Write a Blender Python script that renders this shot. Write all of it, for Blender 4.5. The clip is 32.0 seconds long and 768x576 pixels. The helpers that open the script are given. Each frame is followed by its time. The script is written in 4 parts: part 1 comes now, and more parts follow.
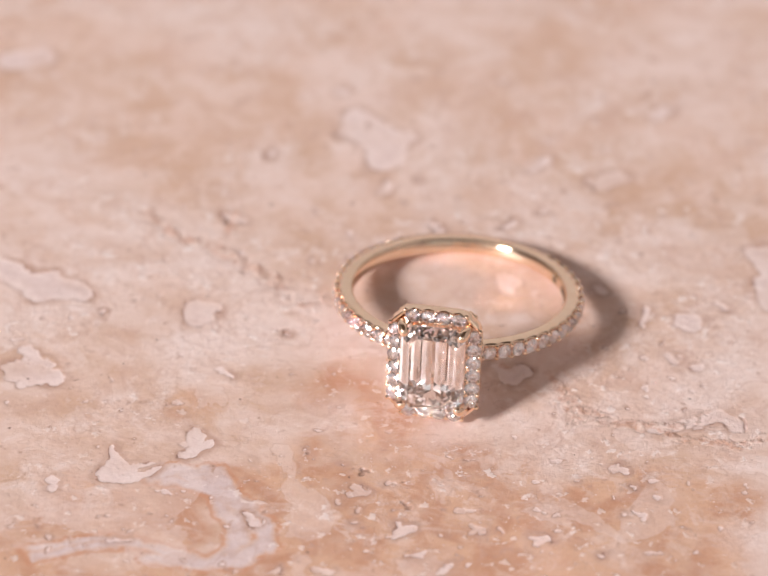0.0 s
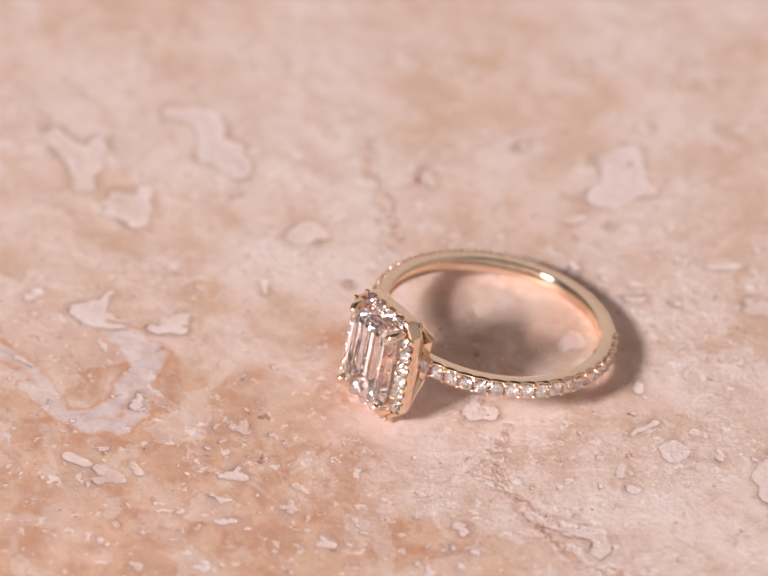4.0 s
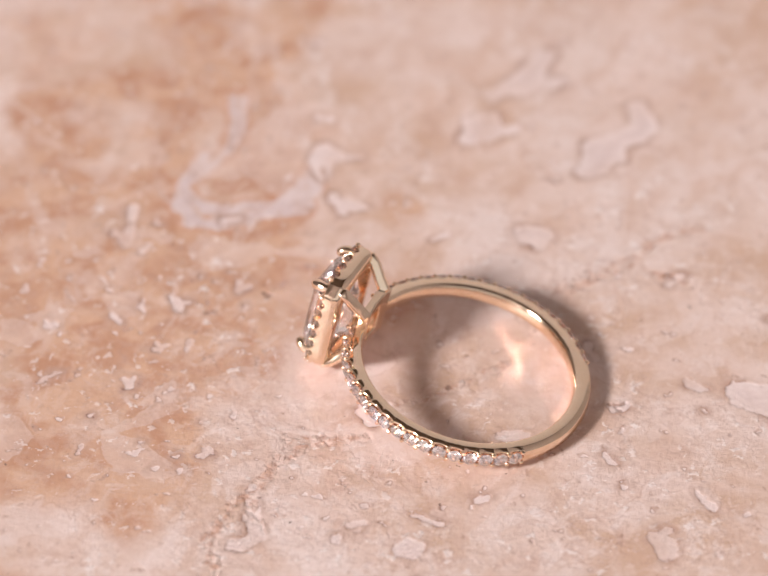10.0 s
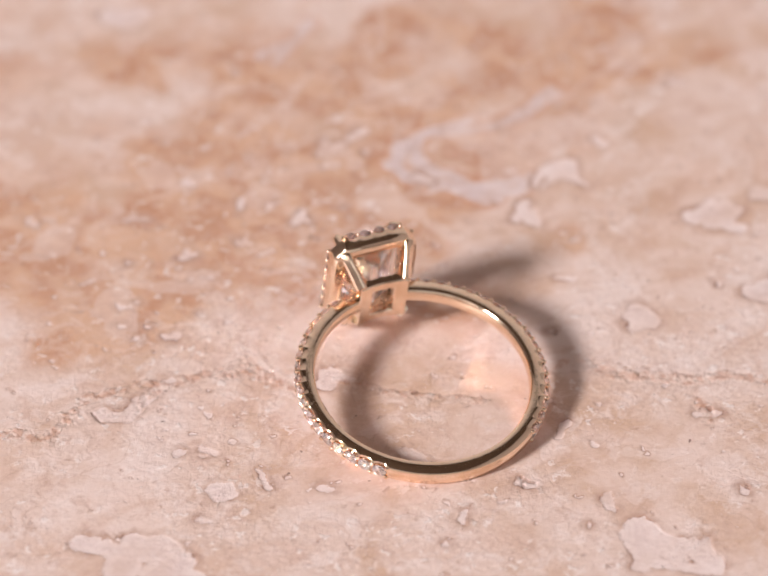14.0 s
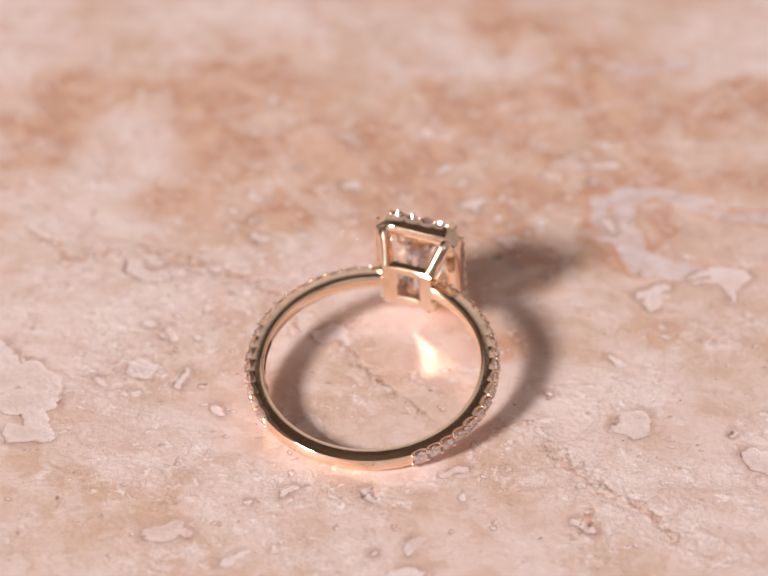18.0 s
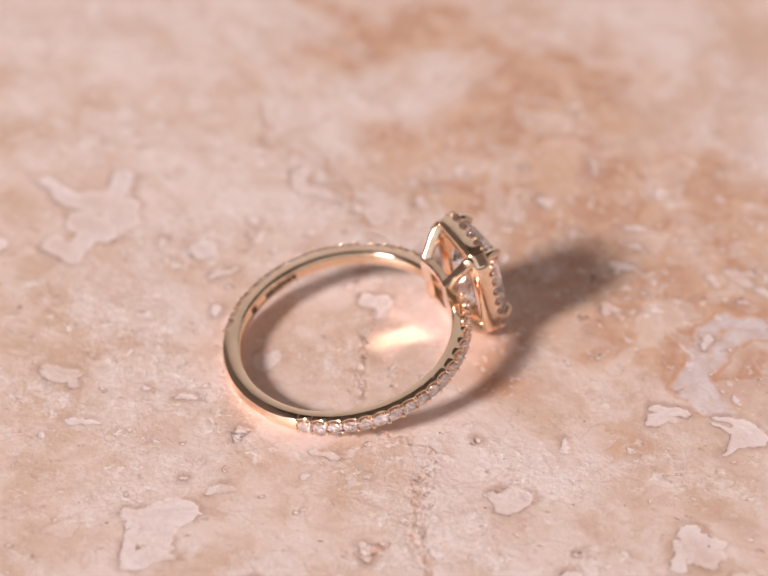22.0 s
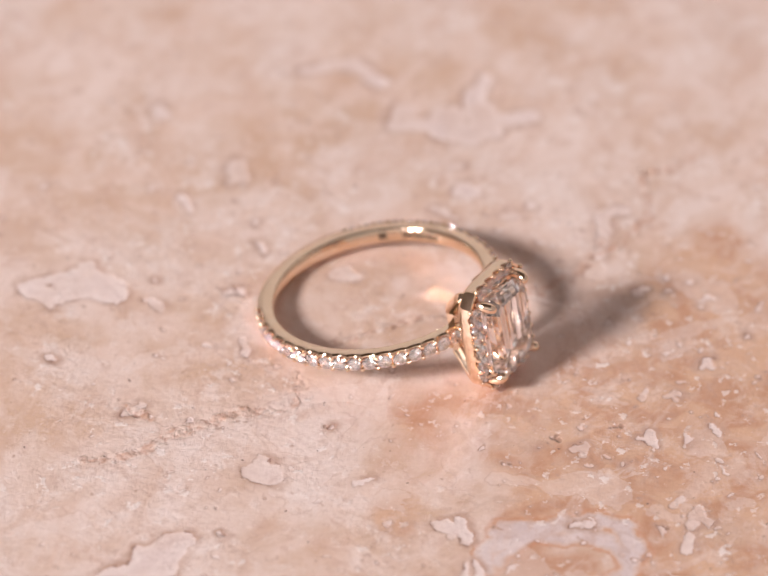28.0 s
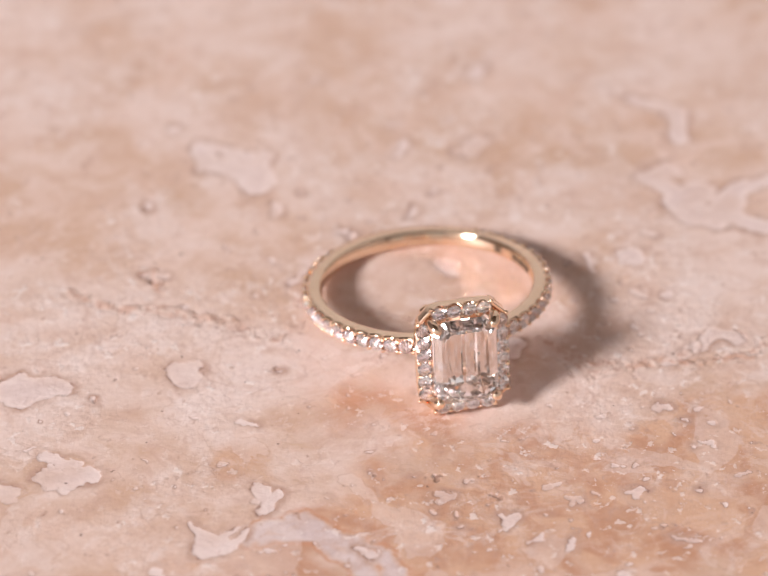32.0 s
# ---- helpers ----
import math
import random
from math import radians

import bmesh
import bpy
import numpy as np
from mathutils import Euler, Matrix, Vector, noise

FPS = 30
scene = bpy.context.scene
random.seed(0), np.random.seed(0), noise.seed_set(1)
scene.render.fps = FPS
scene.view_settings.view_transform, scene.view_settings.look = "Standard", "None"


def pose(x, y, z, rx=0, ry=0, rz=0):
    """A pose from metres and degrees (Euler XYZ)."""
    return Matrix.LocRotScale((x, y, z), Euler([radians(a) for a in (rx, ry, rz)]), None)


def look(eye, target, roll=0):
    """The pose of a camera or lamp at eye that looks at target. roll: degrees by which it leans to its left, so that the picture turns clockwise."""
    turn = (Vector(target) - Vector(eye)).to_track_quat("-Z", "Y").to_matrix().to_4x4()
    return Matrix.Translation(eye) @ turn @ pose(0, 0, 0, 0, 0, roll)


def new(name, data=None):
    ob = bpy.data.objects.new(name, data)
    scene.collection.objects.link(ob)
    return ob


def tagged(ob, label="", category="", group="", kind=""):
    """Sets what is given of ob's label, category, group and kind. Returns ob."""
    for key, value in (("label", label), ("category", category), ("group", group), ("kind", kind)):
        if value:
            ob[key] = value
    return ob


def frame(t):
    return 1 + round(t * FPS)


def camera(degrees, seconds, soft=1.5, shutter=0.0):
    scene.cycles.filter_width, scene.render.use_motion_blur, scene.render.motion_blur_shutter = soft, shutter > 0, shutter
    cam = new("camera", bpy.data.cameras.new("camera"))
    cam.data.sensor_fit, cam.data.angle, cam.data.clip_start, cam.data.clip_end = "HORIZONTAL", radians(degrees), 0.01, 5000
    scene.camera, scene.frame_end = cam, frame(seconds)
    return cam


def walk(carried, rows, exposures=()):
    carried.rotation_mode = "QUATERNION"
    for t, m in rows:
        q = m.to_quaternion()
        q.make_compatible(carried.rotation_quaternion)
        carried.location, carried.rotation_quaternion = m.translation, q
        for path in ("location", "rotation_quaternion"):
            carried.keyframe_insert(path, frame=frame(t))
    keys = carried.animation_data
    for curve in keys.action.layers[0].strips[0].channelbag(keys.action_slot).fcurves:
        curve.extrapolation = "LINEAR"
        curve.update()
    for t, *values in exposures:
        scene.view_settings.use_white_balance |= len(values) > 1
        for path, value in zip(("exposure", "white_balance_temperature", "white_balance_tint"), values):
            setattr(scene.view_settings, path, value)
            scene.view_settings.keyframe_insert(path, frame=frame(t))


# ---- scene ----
# ---------------------------------------------------------------- camera
# A close-up lens stands still over a turning stone slab; the slab's top is z = 0, its turning axis the z axis.
cam = camera(9.988, 32.0, soft=1.5)
EYE = Vector((-0.002941, -0.271692, 0.228558))
RIGHT = Vector((0.999864, 0.010441, 0.012771))
UP = Vector((-0.016495, 0.631482, 0.775215))
BACK = Vector((0.000030, -0.775320, 0.631568))
BASE = Matrix((RIGHT, UP, BACK)).transposed().to_4x4()


def stand(pan):
    """The camera's pose, turned by pan milliradians to its left."""
    return Matrix.Translation(EYE) @ BASE @ Matrix.Rotation(pan / 1000, 4, "Y")


walk(cam, [(t, stand(pan)) for t, pan in (
    (0.0, -0.13), (1.0, 0.11), (2.0, 0.42), (3.0, 0.72), (3.5, 0.78), (5.5, 0.94), (6.0, 0.99), (7.0, 1.06), (8.0, 1.02), (8.5, -0.05),
    (9.0, -0.40), (10.0, -0.32), (11.0, -0.58), (11.5, -0.70), (12.0, 0.49), (12.5, 0.99), (13.0, 0.95), (13.5, 0.74), (15.5, 0.50),
    (16.0, 0.62), (17.0, 0.57), (18.0, 0.32), (19.0, 0.18), (20.0, -0.03), (21.0, -0.21), (22.0, -0.38), (23.0, -0.55), (24.0, -0.65),
    (25.0, -0.69), (25.5, -0.70), (27.5, -0.56), (28.0, -0.50), (29.0, -0.48), (30.0, -0.62), (31.0, -0.82), (32.0, -1.05))],
     exposures=[(0.0, 0.0), (32.0, 0.0)])
cam.data.dof.use_dof = True
cam.data.dof.focus_distance = 0.3455
cam.data.dof.aperture_fstop = 24.0

# ---------------------------------------------------------------- light
scene.cycles.blur_glossy = 0.0
scene.cycles.caustics_reflective = True
scene.cycles.sample_clamp_indirect = 0.0
scene.cycles.max_bounces, scene.cycles.transmission_bounces, scene.cycles.glossy_bounces = 32, 32, 16
world = bpy.data.worlds.new("world")
scene.world = world
world.use_nodes = True
world.node_tree.nodes["Background"].inputs[0].default_value = (0.9, 0.95, 1.0, 1)
world.node_tree.nodes["Background"].inputs[1].default_value = 0.25

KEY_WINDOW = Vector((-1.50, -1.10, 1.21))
# place of an assumed fill lamp behind the camera
BACK_FILL = Vector((0.35, -1.50, 0.85))


def area_light(name, eye, target, width, height, power, colour):
    data = bpy.data.lights.new(name, "AREA")
    data.shape, data.size, data.size_y, data.energy, data.color = "RECTANGLE", width, height, power, colour
    ob = new(name, data)
    ob.matrix_world = look(eye, target)
    return ob


area_light("side_window_daylight", KEY_WINDOW + Vector((-0.06, -0.02, 0.0)), KEY_WINDOW + Vector((1.5, 1.1, -0.45)), 0.43, 0.43, 84.5, (1.0, 0.955, 0.965))
# fill lamp added behind the camera to brighten the cut stones
area_light("back_fill_light", BACK_FILL + Vector((0, -0.06, 0.0)), BACK_FILL + Vector((0, 1.0, 0.0)), 1.76, 0.86, 2.3, (1.0, 0.94, 0.90))

# ---------------------------------------------------------------- materials


def material(name):
    m = bpy.data.materials.new(name)
    m.use_nodes = True
    nt = m.node_tree
    return m, nt, nt.nodes["Principled BSDF"]


def link(nt, a, b):
    nt.links.new(a, b)


def noise_node(nt, vector, scale, detail=6.0, rough=0.55, distortion=0.0):
    n = nt.nodes.new("ShaderNodeTexNoise")
    n.inputs["Scale"].default_value = scale
    n.inputs["Detail"].default_value = detail
    n.inputs["Roughness"].default_value = rough
    n.inputs["Distortion"].default_value = distortion
    link(nt, vector, n.inputs["Vector"])
    return n.outputs["Fac"]


def ramp(nt, value, a, b, smooth=True):
    n = nt.nodes.new("ShaderNodeMapRange")
    n.interpolation_type = "SMOOTHSTEP" if smooth else "LINEAR"
    n.inputs["From Min"].default_value = a
    n.inputs["From Max"].default_value = b
    link(nt, value, n.inputs["Value"])
    return n.outputs["Result"]


def math_node(nt, op, a, b=None):
    n = nt.nodes.new("ShaderNodeMath")
    n.operation = op
    for i, v in enumerate((a, b)):
        if v is None:
            continue
        if isinstance(v, (int, float)):
            n.inputs[i].default_value = v
        else:
            link(nt, v, n.inputs[i])
    return n.outputs[0]


def mix(nt, fac, a, b, blend="MIX"):
    n = nt.nodes.new("ShaderNodeMix")
    n.data_type, n.blend_type = "RGBA", blend
    for socket, v in ((n.inputs[0], fac), (n.inputs[6], a), (n.inputs[7], b)):
        if isinstance(v, (int, float)):
            socket.default_value = v
        elif isinstance(v, tuple):
            socket.default_value = (*v, 1)
        else:
            link(nt, v, socket)
    return n.outputs[2]


def travertine():
    m, nt, b = material("honed_travertine")
    co = nt.nodes.new("ShaderNodeTexCoord").outputs["Object"]

    def field(name):
        n = nt.nodes.new("ShaderNodeAttribute")
        n.attribute_name = name
        return n.outputs["Fac"]

    pit, warm, grey, crust, crack, hollow = field("pit"), field("warm"), field("grey"), field("crust"), field("crack"), field("dark")
    fine = noise_node(nt, co, 2600, 4, 0.6)
    mid = noise_node(nt, co, 620, 8, 0.64, 0.5)
    cloud = noise_node(nt, co, 150, 7, 0.6, 0.9)
    wide = noise_node(nt, co, 55, 4, 0.5, 0.4)

    def times(a, b):
        return math_node(nt, "MULTIPLY", a, b)

    # clouded tan, pink and cream ground
    base = mix(nt, ramp(nt, cloud, 0.38, 0.62), (0.585, 0.388, 0.288), (0.690, 0.510, 0.437))
    base = mix(nt, times(ramp(nt, wide, 0.42, 0.60), 0.6), base, (0.740, 0.592, 0.545))
    # ochre and rust-coloured bands
    orange = mix(nt, ramp(nt, noise_node(nt, co, 260, 5, 0.5, 0.8), 0.36, 0.64), (0.492, 0.248, 0.148), (0.624, 0.382, 0.260))
    base = mix(nt, times(ramp(nt, math_node(nt, "ADD", warm, times(math_node(nt, "SUBTRACT", cloud, 0.5), 1.2)), 0.10, 0.95), 0.95), base, orange)
    # lilac-grey veins with a rusty border
    soft = math_node(nt, "ADD", grey, times(math_node(nt, "SUBTRACT", mid, 0.5), 0.9))
    base = mix(nt, times(ramp(nt, soft, -0.30, 0.35), 0.93), base, mix(nt, ramp(nt, mid, 0.35, 0.65), (0.590, 0.470, 0.465), (0.665, 0.550, 0.545)))
    line = math_node(nt, "SUBTRACT", 1.0, ramp(nt, math_node(nt, "ABSOLUTE", math_node(nt, "ADD", soft, 0.36)), 0.0, 0.34))
    base = mix(nt, times(line, 0.7), base, (0.54, 0.255, 0.15))
    # pale crystalline crust in mottled clouds
    mottle = noise_node(nt, co, 480, 10, 0.72, 0.7)
    cr = times(math_node(nt, "ADD", 0.25, times(ramp(nt, crust, 0.0, 1.0), 0.75)), ramp(nt, mottle, 0.485, 0.60))
    base = mix(nt, times(cr, 0.62), base, (0.785, 0.655, 0.615))
    # soft darker streaks that follow the bedding of the stone
    flow = nt.nodes.new("ShaderNodeMapping")
    flow.inputs["Rotation"].default_value = (0, 0, 0.35)
    flow.inputs["Scale"].default_value = (0.68, 1.25, 1.0)
    link(nt, co, flow.inputs["Vector"])
    bed = noise_node(nt, flow.outputs[0], 150, 7, 0.62, 1.3)
    base = mix(nt, times(ramp(nt, bed, 0.50, 0.66), 0.36), base, (0.555, 0.345, 0.250))
    base = mix(nt, times(ramp(nt, bed, 0.50, 0.36), 0.36), base, (0.760, 0.615, 0.570))
    dim = times(ramp(nt, noise_node(nt, co, 380, 9, 0.70, 0.9), 0.53, 0.65), 0.42)
    base = mix(nt, dim, base, (0.53, 0.335, 0.265))
    # thin broken contour lines and pale flakes between the layers of sediment
    layer = noise_node(nt, co, 135, 4, 0.5, 0.5)
    gaps = ramp(nt, noise_node(nt, co, 230, 3, 0.5), 0.44, 0.58)
    for level, width in ((0.415, 0.011), (0.565, 0.010)):
        contour = math_node(nt, "SUBTRACT", 1.0, ramp(nt, math_node(nt, "ABSOLUTE", math_node(nt, "SUBTRACT", layer, level)), 0.0, width))
        base = mix(nt, times(times(contour, gaps), 0.32), base, (0.455, 0.285, 0.225))
    base = mix(nt, times(ramp(nt, layer, 0.570, 0.585), 0.30), base, (0.765, 0.635, 0.600))
    # crisp white crystal crumbs
    crumb = times(ramp(nt, noise_node(nt, co, 760, 6, 0.62, 0.15), 0.600, 0.622), math_node(nt, "ADD", 0.22, math_node(nt, "ADD", times(ramp(nt, crust, 0.3, 0.9), 0.5), times(ramp(nt, warm, 0.4, 0.9), 0.35))))
    base = mix(nt, crumb, base, (0.82, 0.715, 0.685))
    # filled pits: pale flat filler with a ragged edge, soft shade painted round it and broken dark rims
    edge = math_node(nt, "ADD", pit, math_node(nt, "ADD", times(math_node(nt, "SUBTRACT", fine, 0.5), 0.5), times(math_node(nt, "SUBTRACT", noise_node(nt, co, 1250, 3, 0.6), 0.5), 0.45)))
    inside = ramp(nt, edge, -0.03, 0.05)
    shade_margin = times(ramp(nt, edge, -0.85, -0.04), math_node(nt, "SUBTRACT", 1.0, ramp(nt, edge, -0.02, 0.30)))
    strength = math_node(nt, "ADD", 0.25, times(ramp(nt, noise_node(nt, co, 330, 3), 0.38, 0.62), 0.95))
    base = mix(nt, times(times(shade_margin, strength), 0.78), base, (0.48, 0.305, 0.240))
    filler = mix(nt, ramp(nt, mid, 0.3, 0.7), (0.725, 0.580, 0.548), (0.79, 0.665, 0.637))
    cool = mix(nt, ramp(nt, mid, 0.3, 0.7), (0.650, 0.510, 0.485), (0.715, 0.580, 0.555))
    filler = mix(nt, ramp(nt, pit, 0.35, 0.9), filler, cool)
    base = mix(nt, times(inside, math_node(nt, "ADD", 0.50, times(ramp(nt, noise_node(nt, co, 150, 2), 0.4, 0.6), 0.38))), base, filler)
    rim = math_node(nt, "SUBTRACT", 1.0, ramp(nt, math_node(nt, "ABSOLUTE", edge), 0.01, 0.12))
    broken = ramp(nt, noise_node(nt, co, 1300, 3), 0.46, 0.62)
    base = mix(nt, times(times(rim, broken), times(strength, 0.9)), base, (0.30, 0.165, 0.125))
    # open cracks with brown grainy walls
    open_crack = times(ramp(nt, math_node(nt, "ADD", crack, times(math_node(nt, "SUBTRACT", mottle, 0.5), 2.4)), -0.10, 0.35), 0.65)
    base = mix(nt, open_crack, base, mix(nt, ramp(nt, noise_node(nt, co, 1100, 5, 0.65, 0.4), 0.42, 0.58), (0.555, 0.295, 0.200), (0.755, 0.585, 0.515)))
    # pale grains and rare dark grains
    base = mix(nt, times(ramp(nt, noise_node(nt, co, 1900, 3, 0.6), 0.66, 0.73), 0.45), base, (0.80, 0.68, 0.63))
    speck = times(ramp(nt, noise_node(nt, co, 1000, 2, 0.5), 0.735, 0.765), 0.8)
    base = mix(nt, speck, base, (0.20, 0.11, 0.085))
    # small open holes, dark brown inside
    hole_tone = ramp(nt, math_node(nt, "ADD", hollow, times(math_node(nt, "SUBTRACT", fine, 0.5), 0.5)), -0.10, 0.08)
    base = mix(nt, times(hole_tone, 0.7), base, (0.25, 0.135, 0.10))
    link(nt, base, b.inputs["Base Color"])
    link(nt, mix(nt, ramp(nt, mid, 0.3, 0.7), (0.36, 0.36, 0.36), (0.55, 0.55, 0.55)), b.inputs["Roughness"])
    b.inputs["Specular IOR Level"].default_value = 0.5
    bump = nt.nodes.new("ShaderNodeBump")
    bump.inputs["Strength"].default_value = 0.75
    bump.inputs["Distance"].default_value = 0.00011
    grain = math_node(nt, "MULTIPLY", noise_node(nt, co, 1500, 5, 0.7, 0.8), math_node(nt, "ADD", 0.2, math_node(nt, "ADD", math_node(nt, "MULTIPLY", crust, 1.0), math_node(nt, "MULTIPLY", open_crack, 2.0))))
    height = math_node(nt, "ADD", math_node(nt, "ADD", math_node(nt, "MULTIPLY", mid, 0.5), math_node(nt, "MULTIPLY", fine, 0.25)), math_node(nt, "ADD", grain, times(crumb, 0.35)))
    link(nt, height, bump.inputs["Height"])
    link(nt, bump.outputs[0], b.inputs["Normal"])
    return m


def gold(name="polished_yellow_gold", rough=0.075):
    m, nt, b = material(name)
    co = nt.nodes.new("ShaderNodeTexCoord").outputs["Object"]
    b.inputs["Metallic"].default_value = 1.0
    wear = noise_node(nt, co, 900, 4)
    link(nt, mix(nt, ramp(nt, wear, 0.3, 0.7), (0.945, 0.730, 0.545), (0.962, 0.775, 0.605)), b.inputs["Base Color"])
    scratch = ramp(nt, noise_node(nt, co, 4000, 3), 0.35, 0.75)
    link(nt, math_node(nt, "ADD", math_node(nt, "MULTIPLY", scratch, 0.06), rough), b.inputs["Roughness"])
    bump = nt.nodes.new("ShaderNodeBump")
    bump.inputs["Strength"].default_value = 0.12
    bump.inputs["Distance"].default_value = 0.00003
    link(nt, noise_node(nt, co, 1500, 3), bump.inputs["Height"])
    link(nt, bump.outputs[0], b.inputs["Normal"])
    return m


def diamond(name, tint, ior, clear, rough=0.0):
    m, nt, b = material(name)
    b.inputs["Base Color"].default_value = (*tint, 1)
    b.inputs["Roughness"].default_value = rough
    b.inputs["IOR"].default_value = ior
    b.inputs["Transmission Weight"].default_value = clear
    return m


def painted(name, colour, rough=0.8, scale=6.0):
    m, nt, b = material(name)
    co = nt.nodes.new("ShaderNodeTexCoord").outputs["Object"]
    n = noise_node(nt, co, scale, 6)
    dark = tuple(c * 0.9 for c in colour)
    link(nt, mix(nt, n, dark, colour), b.inputs["Base Color"])
    b.inputs["Roughness"].default_value = rough
    return m


TRAVERTINE = travertine()
GOLD = gold()
STONE = diamond("clear_cut_stone", (1.0, 0.975, 0.99), 2.4, 0.996)
ACCENT = diamond("small_clear_stone", (0.99, 0.955, 0.975), 2.4, 0.985)
ENGRAVED, _nt, _b = material("dark_engraving")
_b.inputs["Base Color"].default_value = (0.10, 0.055, 0.03, 1)
_b.inputs["Roughness"].default_value = 0.6
WALL = painted("matt_wall_paint", (0.42, 0.365, 0.34))
# unseen surfaces: wall kept pale, ceiling dark, to shape reflections in the gold
REFLECTOR_WALL = painted("pale_reflector_wall", (0.85, 0.79, 0.745))
CEILING = painted("matt_ceiling_paint", (0.10, 0.068, 0.048))
FLOOR = painted("dark_floor_boards", (0.16, 0.11, 0.08), 0.5, 12.0)
TABLE = painted("stained_table_wood", (0.20, 0.13, 0.09), 0.45, 25.0)

# ---------------------------------------------------------------- mesh helpers
MM = 0.001


def mesh_of(name, verts, faces, mat, smooth=False):
    me = bpy.data.meshes.new(name)
    me.from_pydata([tuple(v) for v in verts], [], [tuple(f) for f in faces])
    me.materials.append(mat)
    bm = bmesh.new()
    bm.from_mesh(me)
    bmesh.ops.recalc_face_normals(bm, faces=bm.faces)
    bm.to_mesh(me)
    bm.free()
    if smooth:
        me.polygons.foreach_set("use_smooth", [True] * len(me.polygons))
    me.update()
    return me


def attach(name, me, parent, m=None, label=""):
    """One mesh object under a thing or a part; m is its pose in the thing's space."""
    ob = new(name, me)
    ob.parent = parent
    if m is not None:
        ob.matrix_local = m
    if label:
        tagged(ob, label)
    return ob


def box_data(x0, x1, y0, y1, z0, z1):
    v = [(x, y, z) for z in (z0, z1) for y in (y0, y1) for x in (x0, x1)]
    f = [(0, 2, 3, 1), (4, 5, 7, 6), (0, 1, 5, 4), (2, 6, 7, 3), (0, 4, 6, 2), (1, 3, 7, 5)]
    return v, f


def boxes_mesh(name, boxes, mat):
    verts, faces = [], []
    for b in boxes:
        v, f = box_data(*b)
        faces += [tuple(i + len(verts) for i in q) for q in f]
        verts += v
    return mesh_of(name, verts, faces, mat)


# ---------------------------------------------------------------- the unseen room that closes the place
def room():
    a, h0, h1, th = 1.5, -0.78, 2.75, 0.12
    kw, bw = KEY_WINDOW, BACK_FILL

    def setting(name, boxes, mat, label):
        return tagged(new(name, boxes_mesh(name, boxes, mat)), label, name.split("_")[0], kind="structure")

    setting("floor", [(-a - th, a + th, -a - th, a + th, h0 - 0.1, h0)], FLOOR, "dark wooden floor of the small studio room")
    setting("ceiling", [(-a - th, a + th, -a - th, a + th, h1, h1 + 0.1)], CEILING, "unseen plain matt ceiling, dark for the gold's reflections")
    s = 0.28
    setting("wall_west", [(-a - th, -a, -a, kw.y - s, h0, h1), (-a - th, -a, kw.y + s, a, h0, h1),
                          (-a - th, -a, kw.y - s, kw.y + s, h0, kw.z - s), (-a - th, -a, kw.y - s, kw.y + s, kw.z + s, h1)],
            WALL, "plain painted wall with a small square window opening")
    # unseen wall, opened only for the added fill lamp
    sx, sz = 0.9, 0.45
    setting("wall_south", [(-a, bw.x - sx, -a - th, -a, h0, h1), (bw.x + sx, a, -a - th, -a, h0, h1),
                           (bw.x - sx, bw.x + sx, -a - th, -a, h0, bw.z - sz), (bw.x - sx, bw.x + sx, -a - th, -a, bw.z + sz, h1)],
            WALL, "unseen plain wall with a wide opening for the added fill light")
    setting("wall_east", [(a, a + th, -a, a, h0, h1)], WALL, "plain painted wall of the small studio room")
    setting("wall_north", [(-a, a, a, a + th, h0, h1)], REFLECTOR_WALL, "unseen pale wall that lightens the gold's reflections")


def table():
    t = tagged(new("table"), "dark-stained wooden table under the stone slab", "table")
    top = boxes_mesh("tabletop", [(-0.45, 0.45, -0.3, 0.45, -0.055, -0.0201)], TABLE)
    attach("tabletop", top, t)
    leg = boxes_mesh("leg", [(-0.03, 0.03, -0.03, 0.03, -0.78, -0.055)], TABLE)
    for x in (-0.40, 0.40):
        for y in (-0.25, 0.40):
            attach("leg", leg, t, Matrix.Translation((x, y, 0)))


room()
table()


# ---------------------------------------------------------------- the travertine slab
def gradient_noise(x, y, cell, seed):
    """Smooth noise of about -0.7 to 0.7 at points x, y, with features of the given cell size."""
    rng = np.random.RandomState(seed)
    ang = rng.rand(256, 256) * 2 * np.pi
    gx, gy = np.cos(ang), np.sin(ang)
    x, y = x / cell + 77.3, y / cell + 91.7
    xi, yi = np.floor(x).astype(int), np.floor(y).astype(int)
    xf, yf = x - xi, y - yi
    u, v = xf * xf * xf * (xf * (xf * 6 - 15) + 10), yf * yf * yf * (yf * (yf * 6 - 15) + 10)

    def dot(i, j):
        a, b = (xi + i) % 256, (yi + j) % 256
        return gx[a, b] * (xf - i) + gy[a, b] * (yf - j)

    n0 = dot(0, 0) * (1 - u) + dot(1, 0) * u
    n1 = dot(0, 1) * (1 - u) + dot(1, 1) * u
    return n0 * (1 - v) + n1 * v


def fractal(x, y, cell, seed, octaves=4, gain=0.5):
    total, amp = 0.0, 1.0
    for k in range(octaves):
        total = total + amp * gradient_noise(x, y, cell / 2 ** k, seed + k)
        amp *= gain
    return total


